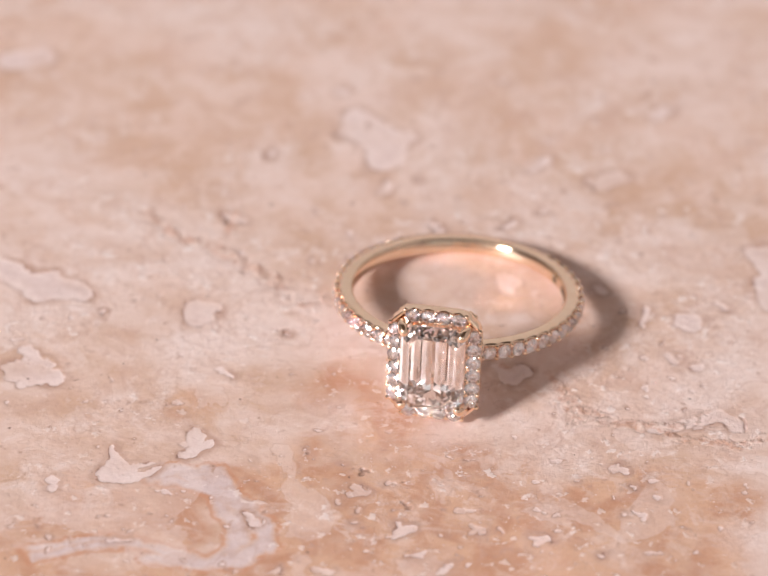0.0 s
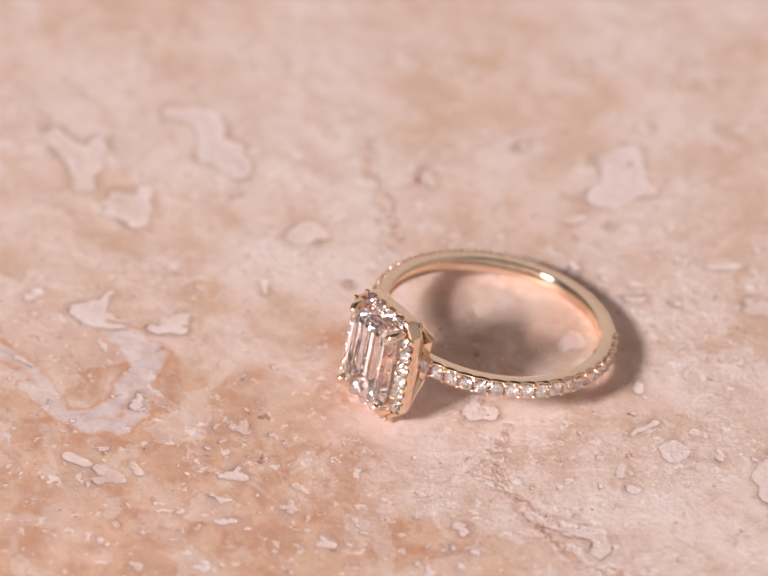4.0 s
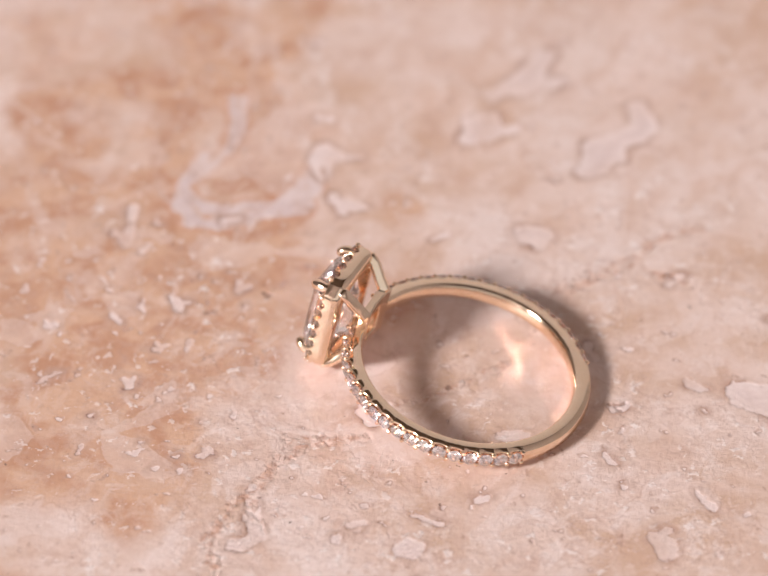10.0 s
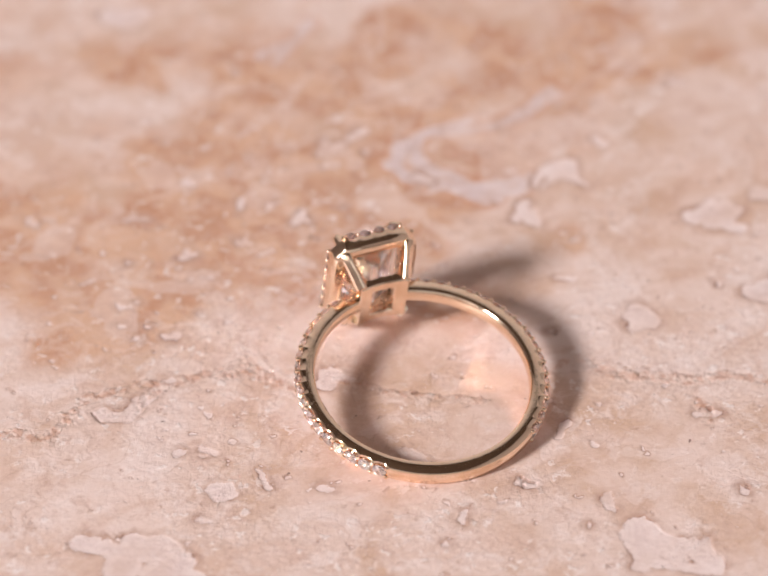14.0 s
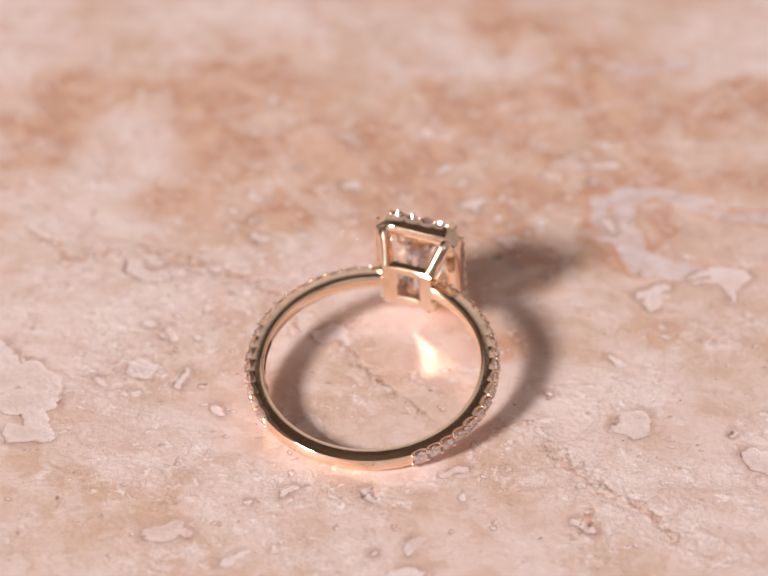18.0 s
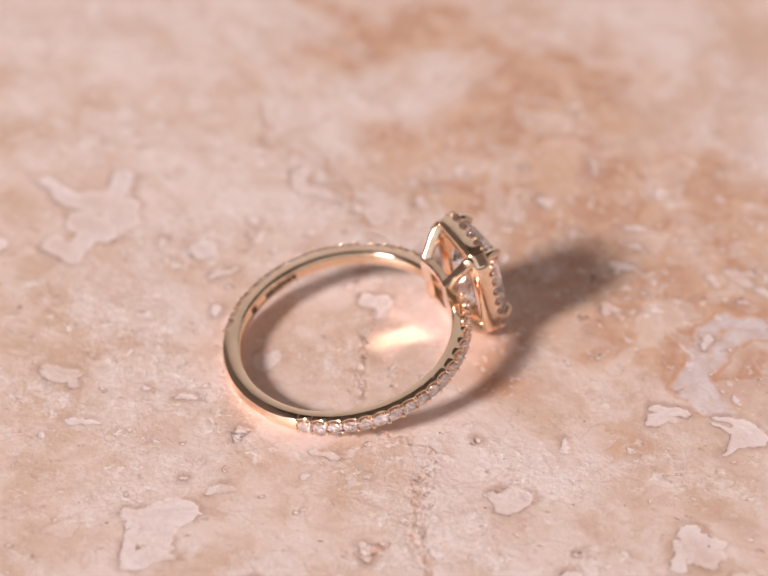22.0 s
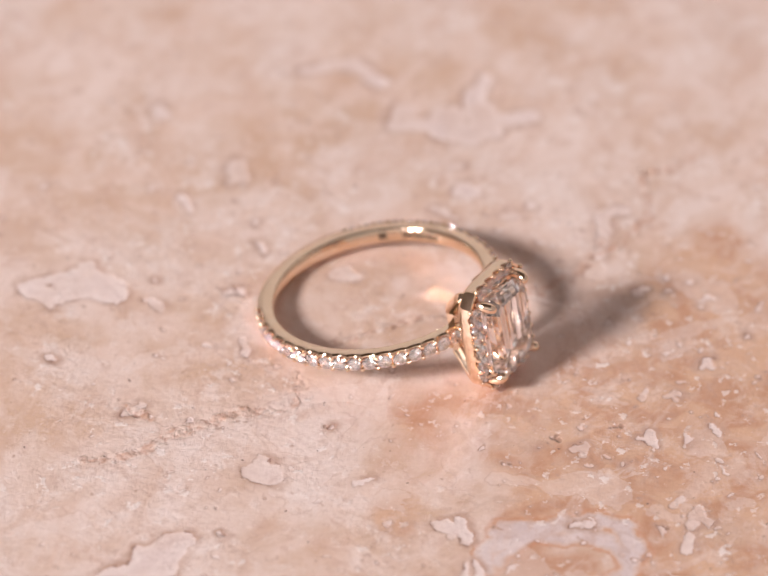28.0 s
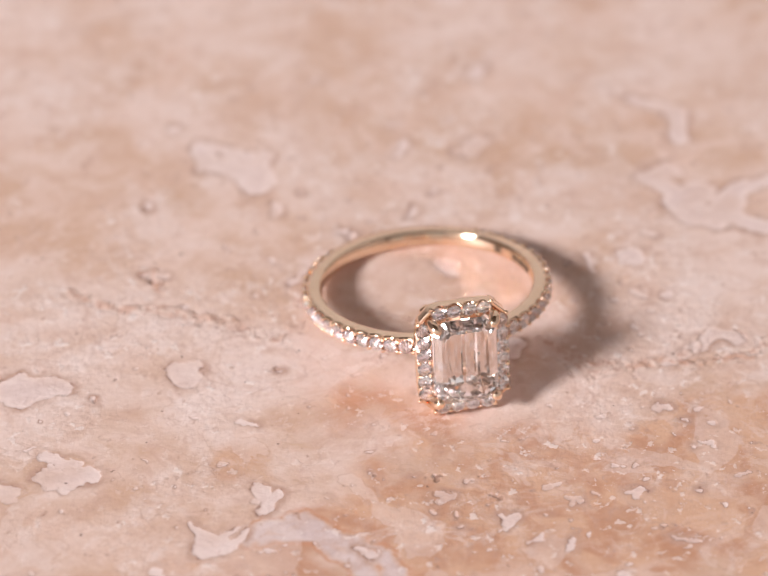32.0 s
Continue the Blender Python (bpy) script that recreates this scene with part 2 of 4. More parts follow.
def stroke(x, y, points, width):
    """Signed field in mm, positive inside a brush stroke through the points; width is one radius or one for each point."""
    if len(points) == 1:
        return width[0] - np.hypot(x - points[0][0], y - points[0][1])
    best = np.full(x.shape, -1e3, dtype=np.float64)
    for (ax, ay), (bx, by), ra, rb in zip(points, points[1:], width, width[1:]):
        dx, dy = bx - ax, by - ay
        k = np.clip(((x - ax) * dx + (y - ay) * dy) / (dx * dx + dy * dy), 0, 1)
        best = np.maximum(best, ra + (rb - ra) * k - np.hypot(x - ax - k * dx, y - ay - k * dy))
    return best


def strokes(x, y, marks, reach):
    """The greatest of the strokes' fields (-5 beyond their reach) and the number of the mark that covers each point, or -1.
    x and y are grids that run nearly straight, so each stroke is worked out in its own window alone."""
    total, owner = np.full(x.shape, -5.0), np.full(x.shape, -1)
    xs, ys = x.mean(axis=0), y.mean(axis=1)
    for k, (points, width) in enumerate(marks):
        pad = max(width) + reach
        c0, c1 = np.searchsorted(xs, (min(p[0] for p in points) - pad, max(p[0] for p in points) + pad))
        r0, r1 = np.searchsorted(ys, (min(p[1] for p in points) - pad, max(p[1] for p in points) + pad))
        if c1 <= c0 or r1 <= r0:
            continue
        win = (slice(r0, r1), slice(c0, c1))
        one = stroke(x[win], y[win], points, width)
        owner[win] = np.where((one > total[win]) & (one > 0.0), k, owner[win])
        total[win] = np.maximum(total[win], one)
    return total, owner

# filled pits, rust-coloured bands, grey veins, crystalline crust, open cracks and dark holes of the stone: strokes (points, radii), mm
PITS = []
PITS += [
    ([(-24.6, -14.9), (-23.8, -13.1)], [0.62, 0.54]),
    ([(-24.4, -15.0), (-22.7, -15.4), (-21.3, -14.9), (-20.1, -13.8)], [0.67, 0.58, 0.38, 0.17]),
    ([(-18.3, -12.2), (-16.6, -10.9)], [0.54, 0.54]),
    ([(-28.5, -16.6)], [0.54]),
    ([(-5.3, -16.5), (-4.1, -16.3)], [0.42, 0.38]),
    ([(-12.7, -20.1)], [0.62]),
    ([(-1.6, -21.1), (-0.6, -20.5)], [0.46, 0.42]),
    ([(-18.5, 4.4), (-17.0, 5.9)], [0.79, 0.71]),
    ([(21.5, 5.4), (22.5, 5.8)], [0.67, 0.67]),
    ([(18.9, -8.2), (21.4, -7.5)], [0.54, 0.5]),
    ([(15.2, -13.1), (16.2, -12.8)], [0.33, 0.33]),
    ([(16.7, -15.2)], [0.25]),
    ([(8.9, -21.2), (10.1, -21.3)], [0.33, 0.33]),
    ([(4.4, -20.8), (5.3, -20.3)], [0.25, 0.25]),
    ([(-7.9, -25.2), (-6.7, -25.6)], [0.29, 0.29]),
    ([(0.1, -23.3)], [0.38]),
]
PITS += [
    ([(-9.2, -27.4), (-7.5, -27.3)], [0.54, 0.54]),
    ([(-12.1, -28.0), (-10.4, -27.8)], [0.46, 0.46]),
    ([(-2.4, -15.3)], [0.29]),
    ([(2.0, -15.2)], [0.21]),
    ([(-37.6, 9.5), (-35.3, 10.7), (-32.3, 8.9), (-30.9, 7.4), (-27.8, 7.4)], [1.0, 1.17, 1.17, 0.83, 0.75]),
    ([(-32.1, -1.7), (-30.5, -1.3), (-29.8, -3.4), (-31.1, -4.0)], [0.5, 0.5, 0.5, 0.5]),
    ([(-5.9, 31.8), (-4.1, 27.9)], [0.58, 0.83]),
    ([(-4.1, 27.9), (-1.5, 29.1)], [0.83, 0.5]),
    ([(-3.7, 26.9), (-1.8, 25.9)], [0.67, 0.5]),
    ([(-35.7, 39.4), (-33.2, 40.1)], [1.33, 1.33]),
    ([(22.2, -7.8)], [0.25]),
    ([(25.4, -6.8)], [0.25]),
    ([(-3.9, -23.2)], [0.21]),
    ([(1.8, -21.1)], [0.17]),
    ([(12.4, -14.6)], [0.21]),
    ([(-23.9, -22.5), (-22.3, -22.5)], [0.21, 0.21]),
]
PITS += [
    ([(-42.9, -0.0), (-38.9, -0.7), (-36.2, -2.8)], [1.0, 1.17, 0.75]),
    ([(-31.5, 7.4), (-33.5, 9.1), (-35.1, 11.3), (-37.3, 10.2)], [0.75, 0.83, 0.67, 0.58]),
    ([(-31.8, 7.3), (-28.6, 8.0)], [0.83, 0.92]),
    ([(-31.7, -4.2), (-30.1, -2.3), (-32.0, 0.0)], [0.5, 0.58, 0.42]),
    ([(-18.3, 4.3), (-18.2, 6.0)], [0.92, 0.92]),
    ([(7.5, -2.1)], [0.88]),
    ([(7.3, 8.9), (6.9, 10.5)], [0.71, 0.62]),
    ([(21.9, 4.6), (21.9, 5.4)], [0.71, 0.67]),
    ([(9.1, -21.9), (9.9, -21.2)], [0.38, 0.38]),
    ([(4.5, -30.0)], [0.33]),
    ([(15.4, 23.2), (17.1, 24.3)], [0.71, 0.67]),
    ([(-3.8, 25.6), (-2.0, 28.5)], [0.58, 0.92]),
    ([(18.2, -32.7), (18.2, -31.9)], [0.38, 0.38]),
    ([(16.2, -13.3), (15.7, -12.7)], [0.29, 0.21]),
]
PITS += [
    ([(16.1, -18.3)], [0.25]),
    ([(17.5, -18.7)], [0.29]),
    ([(18.6, -16.5)], [0.33]),
    ([(14.1, -23.1)], [0.29]),
    ([(20.8, -0.0), (20.3, 0.9)], [0.38, 0.38]),
    ([(18.1, 4.8), (18.5, 6.7)], [0.25, 0.29]),
    ([(15.0, 8.9)], [0.42]),
    ([(-8.3, -28.7), (-7.9, -27.4)], [0.42, 0.42]),
    ([(-10.6, -25.4)], [0.33]),
    ([(-6.1, -17.5)], [0.25]),
    ([(5.1, -20.9)], [0.25]),
    ([(2.1, -7.1)], [0.33]),
    ([(0.2, -23.6)], [0.21]),
    ([(-1.8, -54.3), (-2.8, -52.9), (-4.6, -53.3)], [1.08, 1.42, 0.92]),
    ([(-3.3, 25.2), (-2.3, 27.4), (-2.6, 29.0)], [0.71, 1.0, 0.67]),
    ([(-2.6, 26.9), (-4.2, 29.1)], [1.0, 0.71]),
    ([(-4.3, 29.0), (-5.7, 30.5), (-5.7, 32.1)], [0.58, 1.0, 1.0]),
    ([(-17.3, 4.6), (-18.0, 5.6)], [0.79, 0.75]),
]
PITS += [
    ([(-36.1, -3.7), (-37.0, -1.2), (-39.0, 1.5)], [0.58, 0.67, 0.92]),
    ([(-29.4, -3.3), (-32.3, -2.7)], [1.0, 1.17]),
    ([(-27.6, 6.9), (-30.5, 9.5)], [0.58, 0.83]),
    ([(-15.0, 17.4), (-16.3, 18.1)], [0.42, 0.42]),
    ([(1.6, 16.6), (0.6, 17.5)], [0.46, 0.38]),
    ([(22.5, 4.8), (21.5, 5.9)], [0.54, 0.54]),
    ([(18.1, 5.3), (18.5, 6.7)], [0.25, 0.29]),
    ([(15.3, 9.0), (14.7, 9.6)], [0.33, 0.33]),
    ([(25.2, 7.0), (24.3, 7.6)], [0.25, 0.25]),
    ([(7.4, 17.5)], [0.38]),
    ([(25.7, -7.6), (24.0, -6.6), (21.7, -7.1)], [0.71, 0.83, 0.5]),
    ([(21.7, -7.1), (19.8, -8.2)], [0.5, 0.46]),
    ([(22.5, -0.4)], [0.5]),
    ([(31.0, 6.5), (28.7, 7.8), (28.1, 9.4)], [0.58, 0.67, 0.5]),
    ([(21.2, 0.8)], [0.29]),
]
PITS += [
    ([(12.3, 7.2)], [0.25]),
    ([(34.1, 4.6), (31.5, 7.6), (29.5, 8.6)], [0.83, 1.0, 1.08]),
    ([(31.0, 10.8), (28.9, 10.6)], [1.67, 1.33]),
    ([(29.9, 14.6), (28.0, 14.5)], [1.25, 1.0]),
    ([(22.5, 5.6), (21.6, 5.2)], [0.75, 0.75]),
    ([(17.1, 24.7), (14.6, 23.9)], [0.54, 0.46]),
    ([(11.0, 26.7), (9.3, 25.3)], [0.42, 0.29]),
    ([(11.1, 29.4)], [0.38]),
    ([(8.3, -1.5), (7.4, -1.9)], [0.75, 0.75]),
    ([(7.0, -1.5), (6.1, -1.0)], [0.5, 0.42]),
    ([(-27.3, 7.6), (-29.3, 8.3), (-31.7, 8.7)], [0.67, 1.17, 1.25]),
    ([(-28.0, 7.7), (-31.2, 6.9)], [0.67, 0.83]),
    ([(-1.7, 26.7), (-4.0, 25.3)], [0.42, 0.33]),
    ([(-3.8, 13.7), (-5.4, 12.7)], [0.33, 0.42]),
    ([(-5.8, 16.0)], [0.38]),
]
PITS += [
    ([(8.1, 18.0), (7.1, 17.4)], [0.33, 0.33]),
    ([(25.0, 7.2)], [0.38]),
    ([(10.4, 19.5)], [0.29]),
    ([(-0.2, 23.6)], [0.25]),
    ([(-8.9, 12.1)], [0.29]),
    ([(21.1, 34.1), (20.5, 33.6)], [0.75, 0.75]),
    ([(-1.1, 29.2), (-1.7, 27.2), (-2.7, 25.3)], [0.33, 0.46, 0.54]),
    ([(-2.9, 25.3), (-4.1, 24.9), (-4.3, 28.1)], [0.5, 0.33, 0.54]),
    ([(-4.0, 28.2), (-6.8, 29.9), (-5.7, 32.2)], [0.58, 0.54, 0.5]),
    ([(-28.5, -15.7)], [0.54]),
    ([(37.8, 10.3), (34.8, 10.1), (32.6, 8.5), (30.5, 6.5)], [0.5, 1.0, 1.42, 0.92]),
    ([(30.0, 7.1), (29.2, 10.3), (28.2, 14.9)], [0.75, 0.83, 0.58]),
    ([(31.6, 25.0), (34.7, 21.8), (32.8, 18.4)], [0.58, 0.92, 0.83]),
    ([(-6.8, 35.8)], [0.58]),
    ([(-12.8, 26.6)], [0.42]),
]
PITS += [
    ([(-2.7, 22.7), (-3.2, 21.6)], [0.46, 0.42]),
    ([(-10.7, 2.7)], [0.29]),
    ([(7.6, 10.1), (7.3, 9.3)], [0.75, 0.75]),
    ([(8.2, -1.3), (7.3, -2.3)], [0.83, 0.83]),
    ([(-9.0, -11.3)], [0.21]),
    ([(-1.5, -4.1)], [0.17]),
    ([(-17.5, 6.0), (-17.6, 4.2)], [0.54, 0.58]),
    ([(-17.8, -10.0), (-17.5, -11.2)], [0.67, 0.58]),
    ([(-18.5, -11.1)], [0.38]),
    ([(-33.5, 10.7), (-31.3, 8.5), (-28.3, 8.4), (-27.5, 7.0)], [0.58, 0.67, 0.67, 0.29]),
    ([(-31.8, 7.1), (-30.2, 7.4)], [0.38, 0.5]),
    ([(-39.4, 2.3), (-38.3, 0.0), (-37.3, -1.7), (-35.4, -3.0)], [0.5, 0.67, 0.67, 0.54]),
    ([(-24.1, -11.6), (-23.9, -13.2), (-22.8, -14.1), (-20.8, -13.4)], [0.29, 0.46, 0.42, 0.21]),
]
PITS += [
    ([(-31.7, 0.3), (-29.8, -1.6), (-29.4, -3.7)], [0.29, 0.33, 0.29]),
    ([(-32.0, -1.1), (-30.9, -3.1)], [0.25, 0.25]),
    ([(-13.3, -19.1), (-12.6, -20.1)], [0.29, 0.25]),
    ([(-5.1, -15.6), (-4.1, -16.5)], [0.33, 0.29]),
    ([(-1.5, -20.1), (-1.3, -20.9)], [0.33, 0.33]),
    ([(4.4, -20.0), (5.1, -20.6)], [0.25, 0.25]),
    ([(9.4, -21.2)], [0.29]),
    ([(4.1, -29.6)], [0.33]),
    ([(-4.5, -18.6)], [0.25]),
    ([(-5.0, -20.0)], [0.25]),
    ([(-0.8, -23.5), (0.6, -23.0)], [0.21, 0.25]),
    ([(2.5, -24.5), (2.1, -25.3)], [0.25, 0.25]),
    ([(-6.0, -13.0)], [0.17]),
    ([(28.9, 14.4), (29.3, 11.6)], [0.5, 1.0]),
    ([(-13.1, -12.9)], [0.17]),
    ([(-26.0, 4.7)], [0.25]),
    ([(-5.5, 33.0), (-2.8, 30.4), (-0.8, 29.5)], [0.5, 0.67, 0.67]),
]
PITS += [
    ([(-4.7, 29.9), (-1.8, 26.2)], [0.5, 0.58]),
    ([(-16.0, -1.8), (-15.0, -2.7)], [0.21, 0.21]),
    ([(9.7, -27.3), (11.4, -28.3)], [0.21, 0.21]),
    ([(18.4, -14.5)], [0.29]),
    ([(16.5, -15.1)], [0.25]),
]
PITS += [
    ([(-2.6, 28.5), (-4.2, 30.4)], [0.62, 0.54]),
    ([(-2.5, 26.8), (-3.2, 27.9)], [0.92, 0.75]),
    ([(-24.1, -14.4), (-22.2, -14.6)], [0.54, 0.38]),
]
GREY = []
GREY += [
    ([(-20.9, -15.4), (-18.9, -14.1), (-15.7, -14.9), (-14.2, -17.8), (-11.8, -20.0), (-11.9, -22.3), (-13.2, -24.0), (-15.5, -24.9), (-18.3, -24.3), (-20.8, -23.1), (-23.8, -22.9), (-27.1, -23.8)], [0.42, 0.55, 0.55, 0.55, 0.55, 0.55, 0.55, 0.42, 0.36, 0.3, 0.3, 0.3]),
    ([(-18.0, -16.0), (-15.9, -16.7)], [0.55, 0.55]),
    ([(-29.4, -24.6), (-25.9, -23.5), (-23.5, -22.7)], [0.36, 0.42, 0.27]),
    ([(-20.6, -24.4), (-16.7, -25.0), (-12.7, -23.9), (-11.3, -20.6), (-14.1, -17.6), (-18.8, -14.4)], [0.36, 0.54, 0.48, 0.42, 0.55, 0.55]),
    ([(-13.6, -25.1), (-11.8, -22.6), (-11.6, -20.2)], [0.42, 0.48, 0.42]),
    ([(-15.2, -25.0), (-19.7, -23.1), (-24.5, -22.3), (-29.8, -23.8)], [0.21, 0.24, 0.27, 0.3]),
]
GREY += [
    ([(-10.0, -42.1), (-13.8, -42.6)], [0.42, 0.48]),
    ([(-13.3, -19.2), (-16.2, -16.3), (-19.7, -15.4)], [0.36, 0.48, 0.54]),
    ([(-15.8, -24.6), (-13.5, -22.3), (-13.7, -18.1), (-15.7, -14.4)], [0.3, 0.55, 0.55, 0.55]),
    ([(-10.9, -40.7), (-16.5, -44.0)], [0.42, 0.48]),
    ([(-16.6, -14.1), (-15.5, -17.4), (-13.9, -21.3), (-14.3, -24.8)], [0.55, 0.55, 0.55, 0.55]),
    ([(-16.4, -15.1), (-13.3, -17.9), (-12.2, -20.7), (-11.3, -22.8)], [0.42, 0.55, 0.55, 0.55]),
]
CRACKS = []
CRACKS += [
    ([(10.4, -1.1), (11.4, -3.5), (13.2, -6.0), (15.4, -7.3), (18.8, -8.0), (21.1, -7.6), (23.1, -6.0)], [0.3, 0.48, 0.48, 0.42, 0.36, 0.42, 0.3]),
    ([(35.4, -10.5), (32.3, -9.4), (30.8, -7.1), (26.0, -9.8)], [0.55, 0.55, 0.48, 0.48]),
    ([(25.6, -10.3), (24.1, -9.7), (21.0, -9.2), (19.0, -7.9), (16.1, -7.7), (12.7, -7.4), (11.5, -4.7)], [0.48, 0.48, 0.42, 0.48, 0.36, 0.36, 0.3]),
    ([(8.3, -1.8), (5.7, 0.1), (2.9, 3.4), (0.7, 5.0)], [0.17, 0.3, 0.25, 0.17]),
    ([(-10.8, 7.0), (-11.7, 10.2), (-14.6, 12.1), (-16.3, 13.9), (-18.8, 14.1), (-21.3, 16.2), (-22.9, 18.7)], [0.3, 0.36, 0.48, 0.42, 0.48, 0.55, 0.48]),
]
CRACKS += [
    ([(5.3, 1.3), (2.6, 3.7), (-1.7, 7.4)], [0.42, 0.42, 0.3]),
    ([(-5.8, 8.0), (-9.7, 6.2)], [0.3, 0.3]),
    ([(-21.3, 15.9), (-17.3, 13.7), (-13.4, 10.8), (-11.4, 8.3)], [0.48, 0.48, 0.48, 0.3]),
    ([(-15.4, 18.9), (-15.9, 16.3)], [0.42, 0.55]),
]
WARM = []
WARM += [
    ([(-14.4, -14.6), (-5.6, -15.1), (4.1, -13.1)], [1.67, 2.92, 2.5]),
    ([(-8.7, -22.7), (0.5, -22.5), (12.3, -20.0), (23.9, -15.9)], [3.75, 4.17, 3.75, 2.5]),
    ([(-29.6, -20.2), (-22.4, -20.4), (-19.9, -18.1)], [1.67, 2.08, 1.67]),
    ([(-27.4, -28.4), (-19.8, -27.9), (-14.0, -27.9)], [2.5, 1.67, 1.67]),
    ([(-42.8, -33.0), (-36.0, -28.1), (-33.5, -23.2)], [2.5, 2.5, 1.67]),
    ([(-18.4, -21.4), (-20.8, -18.8)], [1.67, 1.67]),
    ([(-3.1, -30.9), (5.1, -26.5), (7.3, -21.6)], [2.92, 4.58, 3.33]),
    ([(20.5, -34.7), (22.0, -30.3)], [2.5, 2.5]),
    ([(-22.1, -26.2), (-14.1, -26.1)], [0.67, 0.58]),
    ([(-12.0, -14.9), (-7.9, -11.5)], [1.67, 1.25]),
]
WARM += [
    ([(0.4, -47.6), (-7.2, -40.8), (-13.0, -32.7), (-16.0, -27.1)], [1.67, 2.08, 2.08, 1.25]),
    ([(5.2, -31.5), (-0.9, -27.8), (-2.9, -18.9)], [2.5, 2.92, 2.08]),
    ([(-29.6, -25.5), (-36.6, -24.0), (-43.6, -21.8)], [1.67, 2.5, 1.67]),
    ([(-8.6, -19.1), (-13.5, -14.7)], [1.0, 1.0]),
    ([(18.6, -31.2), (12.6, -25.8)], [2.08, 2.5]),
    ([(-29.6, -32.3), (-22.5, -40.7)], [1.67, 1.67]),
    ([(47.9, -24.6), (35.4, -27.9), (23.1, -31.8), (14.6, -33.5)], [2.5, 2.5, 2.08, 1.67]),
    ([(10.0, -27.0), (2.2, -30.0), (-0.7, -28.2)], [2.08, 2.5, 1.67]),
    ([(-2.7, -35.6), (-11.4, -36.0), (-18.8, -35.9)], [2.08, 2.5, 2.5]),
    ([(-11.6, -21.5), (-9.6, -25.0)], [0.83, 0.83]),
]
WARM += [
    ([(-17.4, -16.7), (-12.4, -16.5), (-10.7, -21.3)], [0.58, 0.58, 0.58]),
    ([(20.6, -22.0), (20.9, -33.3)], [3.33, 3.75]),
    ([(8.0, -13.2), (6.9, -23.6)], [1.67, 2.08]),
    ([(37.1, -18.7), (35.4, -29.6)], [2.08, 2.5]),
    ([(-26.6, -17.3), (-20.5, -20.9)], [1.25, 1.67]),
    ([(-3.4, -10.2), (0.7, -17.3), (7.9, -23.7)], [2.92, 3.75, 3.33]),
    ([(-7.1, -4.3), (-1.5, -8.0)], [2.5, 2.08]),
    ([(-10.0, -21.0), (-4.5, -26.1), (4.7, -32.7)], [2.5, 3.33, 3.33]),
    ([(-18.8, -5.4), (-17.4, -7.3)], [1.0, 1.0]),
]
CRUST = []
CRUST += [
    ([(7.9, -12.3), (15.4, -10.7), (24.6, -7.0)], [1.25, 2.5, 2.5]),
    ([(-23.3, 11.4), (-14.0, 9.3), (-7.7, 6.7)], [2.5, 2.5, 1.67]),
    ([(12.1, -13.0), (14.4, -5.5), (14.0, 3.8)], [2.08, 3.33, 1.67]),
    ([(22.4, -4.7), (24.1, 2.6), (22.8, 14.2)], [2.5, 3.75, 4.17]),
    ([(-12.0, -31.4), (-7.9, -27.6)], [1.67, 2.08]),
    ([(35.0, -11.0), (30.0, -8.7), (23.2, -7.3), (17.9, -5.7)], [2.5, 2.5, 2.08, 1.67]),
    ([(13.3, -9.7), (10.2, -4.4)], [1.67, 1.67]),
    ([(22.8, 10.8), (14.6, 17.4), (3.4, 27.5)], [2.5, 3.33, 2.5]),
    ([(25.9, 19.5), (12.5, 17.5), (0.3, 17.2)], [2.08, 2.92, 2.5]),
    ([(-6.5, 13.4), (-18.3, 12.5), (-22.8, 16.8)], [2.5, 2.92, 2.5]),
]
CRUST += [
    ([(32.4, -4.7), (24.1, -11.4)], [2.5, 2.08]),
    ([(-19.4, 14.5), (-13.5, 10.4), (-8.7, 6.5)], [2.92, 2.92, 2.5]),
    ([(1.9, 31.7), (0.4, 24.4)], [2.08, 2.08]),
    ([(-27.3, 19.4), (-19.2, 14.5), (-10.4, 9.1)], [2.5, 2.92, 2.5]),
    ([(0.8, -11.3), (7.3, -15.7), (13.9, -21.7)], [1.25, 1.67, 2.08]),
]
DARK = []
DARK += [
    ([(-4.5, -14.3), (-4.0, -13.8)], [0.21, 0.17]),
    ([(-0.9, -18.0)], [0.17]),
    ([(-10.4, -26.0)], [0.17]),
    ([(-8.9, -11.8)], [0.17]),
    ([(12.0, -7.8)], [0.12]),
    ([(25.9, -6.7), (26.3, -8.1)], [0.12, 0.12]),
    ([(-0.8, -18.0)], [0.17]),
    ([(-4.1, -14.2)], [0.17]),
    ([(1.2, 16.3)], [0.21]),
    ([(25.2, 21.4)], [0.21]),
    ([(-16.0, 17.3)], [0.29]),
    ([(1.1, 16.6), (0.4, 17.3)], [0.12, 0.12]),
    ([(-1.4, 4.0)], [0.17]),
    ([(-0.7, -41.4)], [0.21]),
    ([(1.5, 17.0)], [0.25]),
    ([(-4.3, -14.2)], [0.29]),
    ([(-10.8, 3.3)], [0.21]),
    ([(-23.3, 6.7)], [0.17]),
    ([(-0.9, -17.8)], [0.17]),
    ([(-4.1, -13.9)], [0.17]),
    ([(1.2, 16.7)], [0.17]),
    ([(2.7, 3.5)], [0.21]),
    ([(-4.3, -13.7)], [0.17]),
    ([(-1.1, -17.6)], [0.12]),
    ([(-1.1, -15.0)], [0.12]),
    ([(-10.7, 2.7)], [0.17]),
    ([(-25.9, 4.6)], [0.17]),
]


